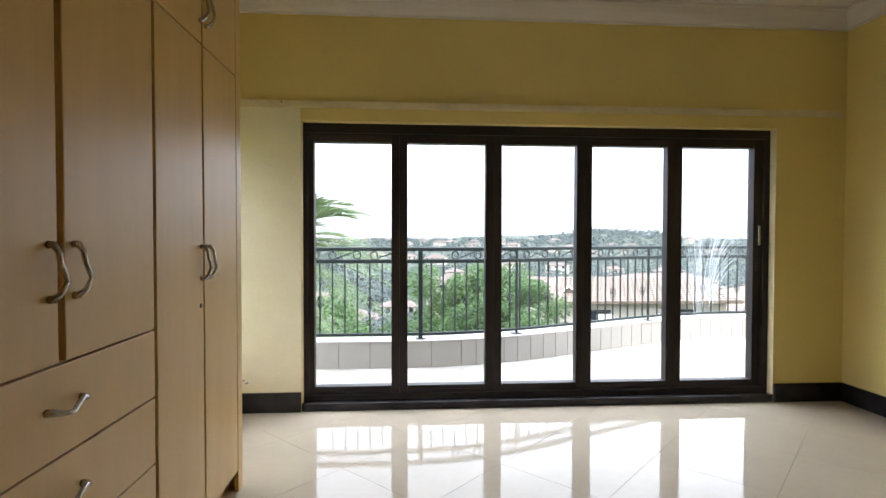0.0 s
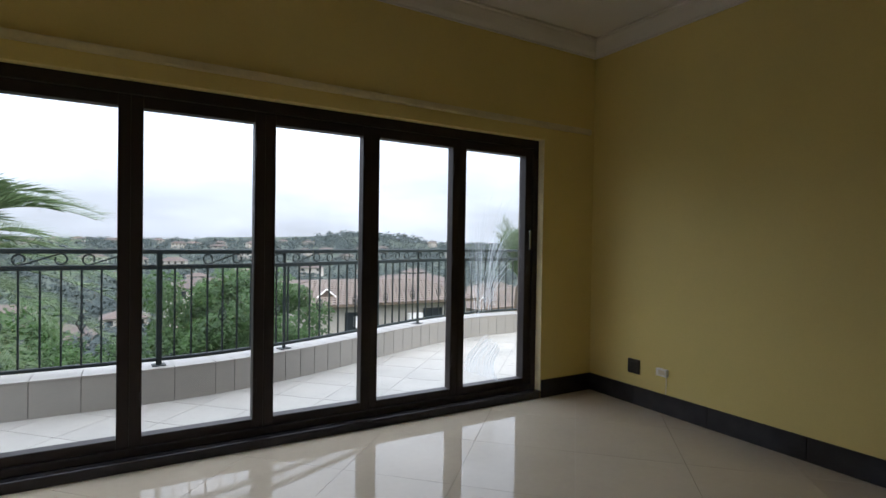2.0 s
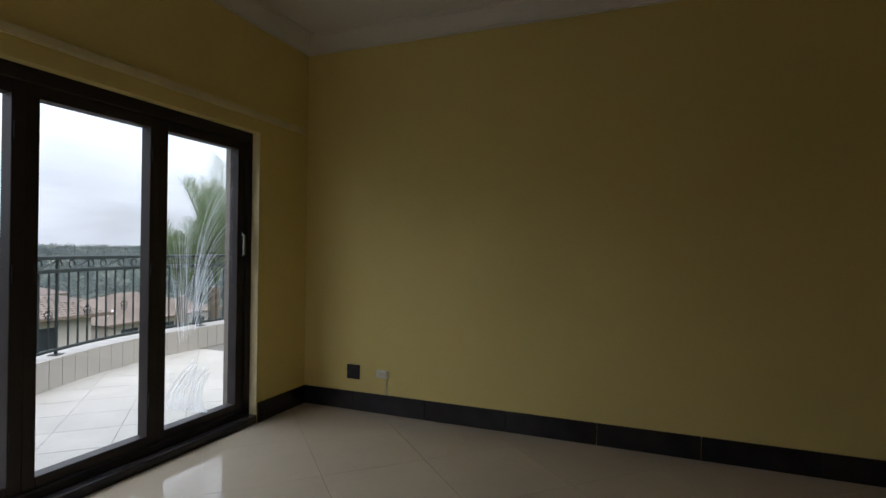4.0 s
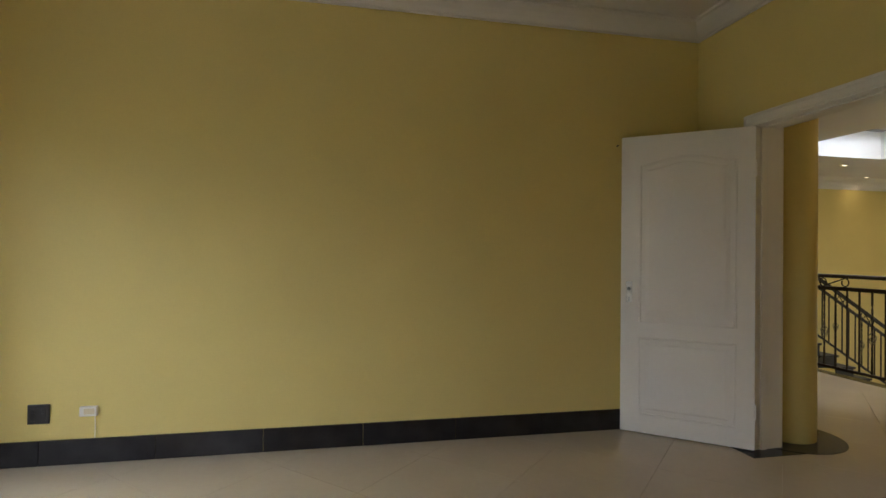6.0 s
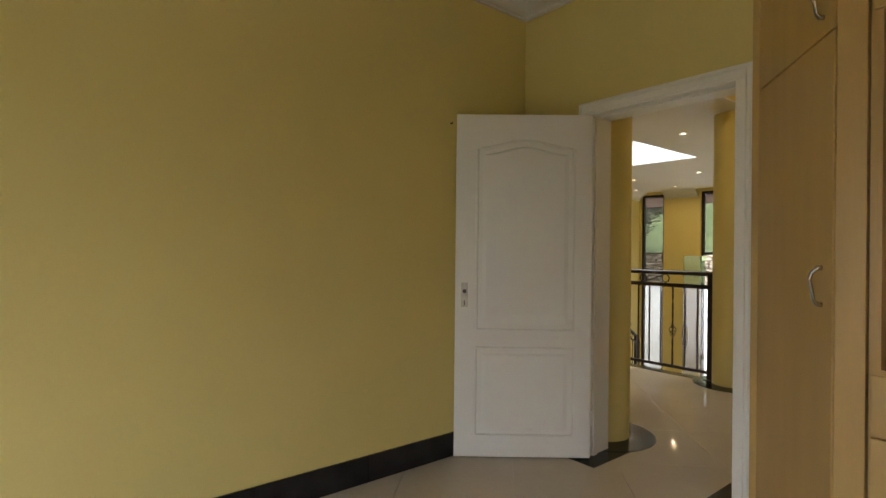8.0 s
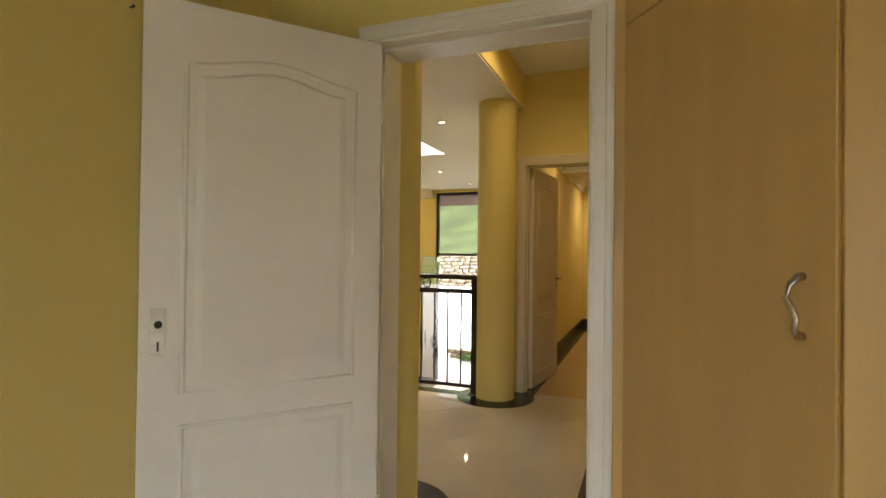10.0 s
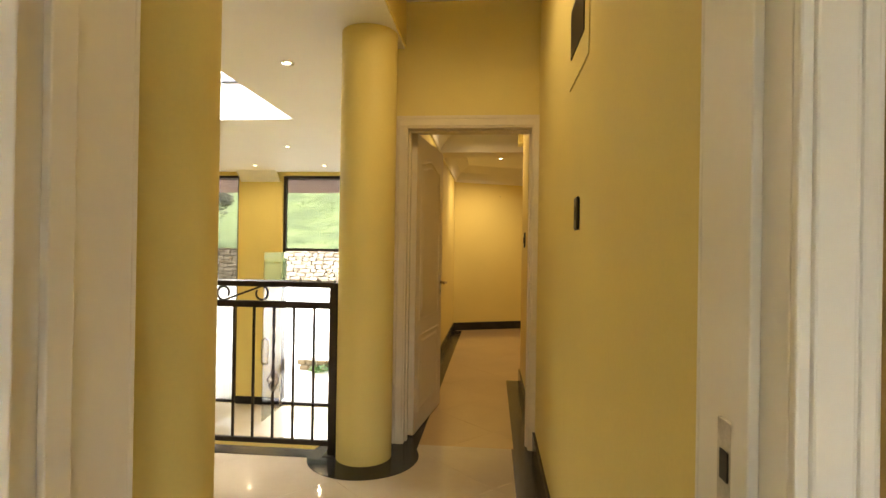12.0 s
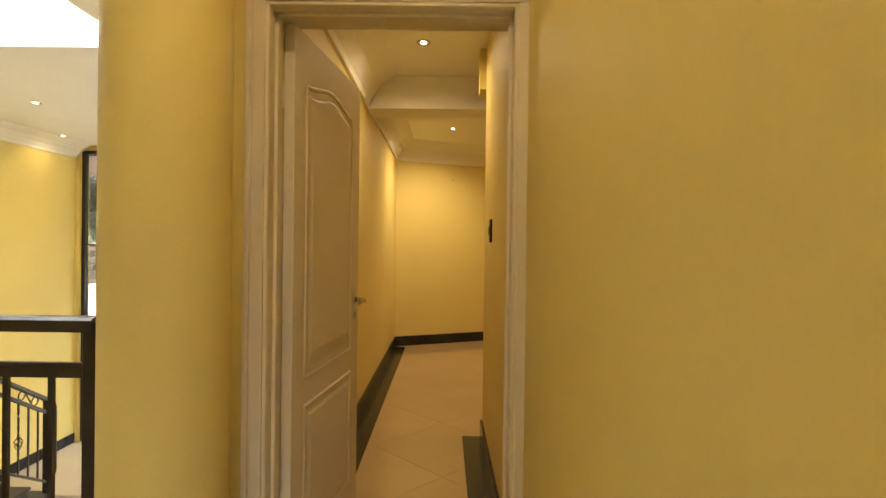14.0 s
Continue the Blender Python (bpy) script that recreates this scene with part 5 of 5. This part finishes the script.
def woods():
    rnd2 = random.Random(5)
    bm = bmesh.new()
    for _ in range(9500):
        y = 34 + 730 * rnd2.random() ** 1.35
        x = rnd2.uniform(-0.75, 0.9) * (y + 40)
        r = rnd2.uniform(1.2, 2.6) * (1 + y / 700)
        if 5 < x < 40 and y < 75:
            r *= 0.6
        if y > 430 and abs(x - 262) < 80:
            r *= 1.5
        leaf_clumps(bm, (x, y, land(x, y) + r * 0.5), r, 46 if y < 160 else 26, r * (0.16 if y < 160 else 0.26), rnd2, 0.8)
    ob = part("far_woods", bm, M_WOODS, None)
    tagged(ob, "dark green woods across the valley and hills, greyed for haze", "woods", "", "stuff")


woods()


# ---- entrance side ----
pv = bbox(-4, 18, -17.6, HALL_S - 0.2, -1.75, LOW - 0.015)
for v in pv.verts:
    if v.co.y < -17 and v.co.z > -1.5:
        v.co.z = 0.05
structure("pavement", pv, M_PAVE, "bright concrete paving rising from the entrance", "pavement")


def stone_wall():
    th = thing("retaining_wall", "low rough stone retaining wall before the grassy bank", "wall")
    rnd3 = random.Random(9)
    part("mortar", bbox(4.4, 13.3, -17.75, -17.5, 0.0, 1.2, 0.02), M_MORTAR, th, "dark earth filled joints")
    for row in range(9):
        x = 4.4 + rnd3.uniform(0, 0.2)
        while x < 13.2:
            w = rnd3.uniform(0.2, 0.42)
            b = bbox(0, w - 0.03, -0.2, 0.2, 0, 0.125, 0.025, 1)
            for v in b.verts:
                v.co += Vector((rnd3.uniform(-0.02, 0.02), rnd3.uniform(-0.05, 0.05), rnd3.uniform(-0.015, 0.015)))
            ob = part("stone", b, M_STONE, th)
            ob.matrix_basis = pose(x, -17.45 - 0.025 * row, 0.135 * row)
            x += w


stone_wall()


def grass():
    bm = bmesh.new()
    rnd4 = random.Random(6)
    for _ in range(16000):
        x, y = rnd4.uniform(-3, 26), -17.8 - 26 * rnd4.random() ** 1.5
        z = land(x, y) - 0.02
        s = rnd4.uniform(0.03, 0.08)
        a = rnd4.uniform(0, 6.28)
        d = Vector((math.cos(a), math.sin(a), 0)) * 0.05
        bm.faces.new([bm.verts.new((x - d.x, y - d.y, z)), bm.verts.new((x + d.x, y + d.y, z)), bm.verts.new((x + rnd4.uniform(-0.08, 0.08), y + rnd4.uniform(-0.08, 0.08), z + s))])
    tagged(part("grass_tufts", bm, M_TUFT, None), "tufts of green grass on the bank", "grass", "", "stuff")


grass()


def stone_planter():
    th = thing("stone_planter", "small stone edged flower bed on the paving", "planter", pose(5.45, -10.1, LOW + 0.24))
    rnd6 = random.Random(2)
    for row in range(2):
        for k in range(5):
            b = bbox(0, 0.19, -0.11, 0.11, 0, 0.11, 0.025, 2)
            ob = part("stone", b, M_STONE, th)
            ob.matrix_basis = pose(-0.5 + 0.2 * k + 0.05 * row, rnd6.uniform(-0.02, 0.02), 0.115 * row - 0.04, 0, 0, rnd6.uniform(-6, 6))
    bm = bmesh.new()
    leaf_clumps(bm, (0, 0.22, 0.05), 0.25, 160, 0.04, rnd6, 0.3)
    part("plant", bm, M_LEAF, th)


stone_planter()
tree(15.2, -21.5, land(15.2, -21.5), land(15.2, -21.5) + 4.6, 2.5, 8, "grey-green bushy tree on the bank", M_LEAF_GREY, 22000, 0.075, 0.08, 80)
structure("porch_roof", bbox(2.5, 8.5, -10.6, HALL_S - 0.21, 2.42, 2.62), M_RED, "terracotta edged porch roof above the entrance", "roof")


def pebbles():
    structure("wall_planter", bbox(3.05, 6.0, -6.919, -6.90, -2.2, LOW - 0.05), M_WALL, "yellow plastered face below the entrance floor", "wall")
    structure("ground_planter", bbox(3.05, 6.0, -6.899, -2.99, -2.1, -1.70), M_GROUT, "sunken indoor pebble bed", "ground")
    bm = bmesh.new()
    rnd5 = random.Random(3)
    for _ in range(1500):
        r = rnd5.uniform(0.02, 0.045)
        m = Matrix.Translation((rnd5.uniform(3.1, 5.95), rnd5.uniform(-6.85, -5.2), -1.69 + rnd5.uniform(0, 0.02))) @ Matrix.Rotation(rnd5.uniform(0, 6), 4, "Z") @ Matrix.Diagonal((r * 1.3, r, r * 0.6, 1))
        bmesh.ops.create_icosphere(bm, subdivisions=1, radius=1, matrix=m)
    tagged(part("pebbles", bm, M_PEBBLE, None), "brown river pebbles filling the sunken bed", "pebbles", "", "stuff")


pebbles()


# ---- floor tiles, last ----
def diagonal_tiles(parent, name, rects, side, z, material, gap=0.0009, origin=(0.0, 0.0), thick=0.006, keep=None):
    """Square tiles laid at 45 degrees, cut along the edges of each rectangle (x0, x1, y0, y1)."""
    c = math.sqrt(0.5)
    for x0, x1, y0, y1 in rects:
        n = int(12 / side)
        for i in range(-n, n):
            for j in range(-n, n):
                a, b = i * side, j * side
                sq = [(a + gap, b + gap), (a + side - gap, b + gap), (a + side - gap, b + side - gap), (a + gap, b + side - gap)]
                poly = [(origin[0] + (u - v) * c, origin[1] + (u + v) * c) for u, v in sq]
                poly = clip_rect(poly, x0, x1, y0, y1)
                if len(poly) > 2 and keep:
                    poly = clip(poly, keep)
                if len(poly) < 3:
                    continue
                area = abs(sum(p[0] * q[1] - q[0] * p[1] for p, q in zip(poly, poly[1:] + poly[:1]))) / 2
                if area < 0.002:
                    continue
                bm = bmesh.new()
                prism(bm, poly, z - thick, z)
                part(name, bm, material, parent)


diagonal_tiles(floor_bed, "floor_tile", [(XW, XE, YS, YN)], 0.6, 0.0, M_FLOOR, origin=(1.237, 3.347))
diagonal_tiles(floor_hall, "floor_tile", [(XP, HALL_E, -2.98, YP)], 0.6, 0.0, M_FLOOR, origin=(1.237, 3.347))
diagonal_tiles(floor_cor, "floor_tile", [(0.2, 2.70, -8.8, Y2)], 0.6, 0.0, M_FLOOR_WARMED, origin=(1.237, 3.347))
diagonal_tiles(floor_balc, "floor_tile", [(-1.8, 4.8, OUT_N, 7.4)], 0.42, BZ, M_BALC, 0.0022, (0.3, 5.0))
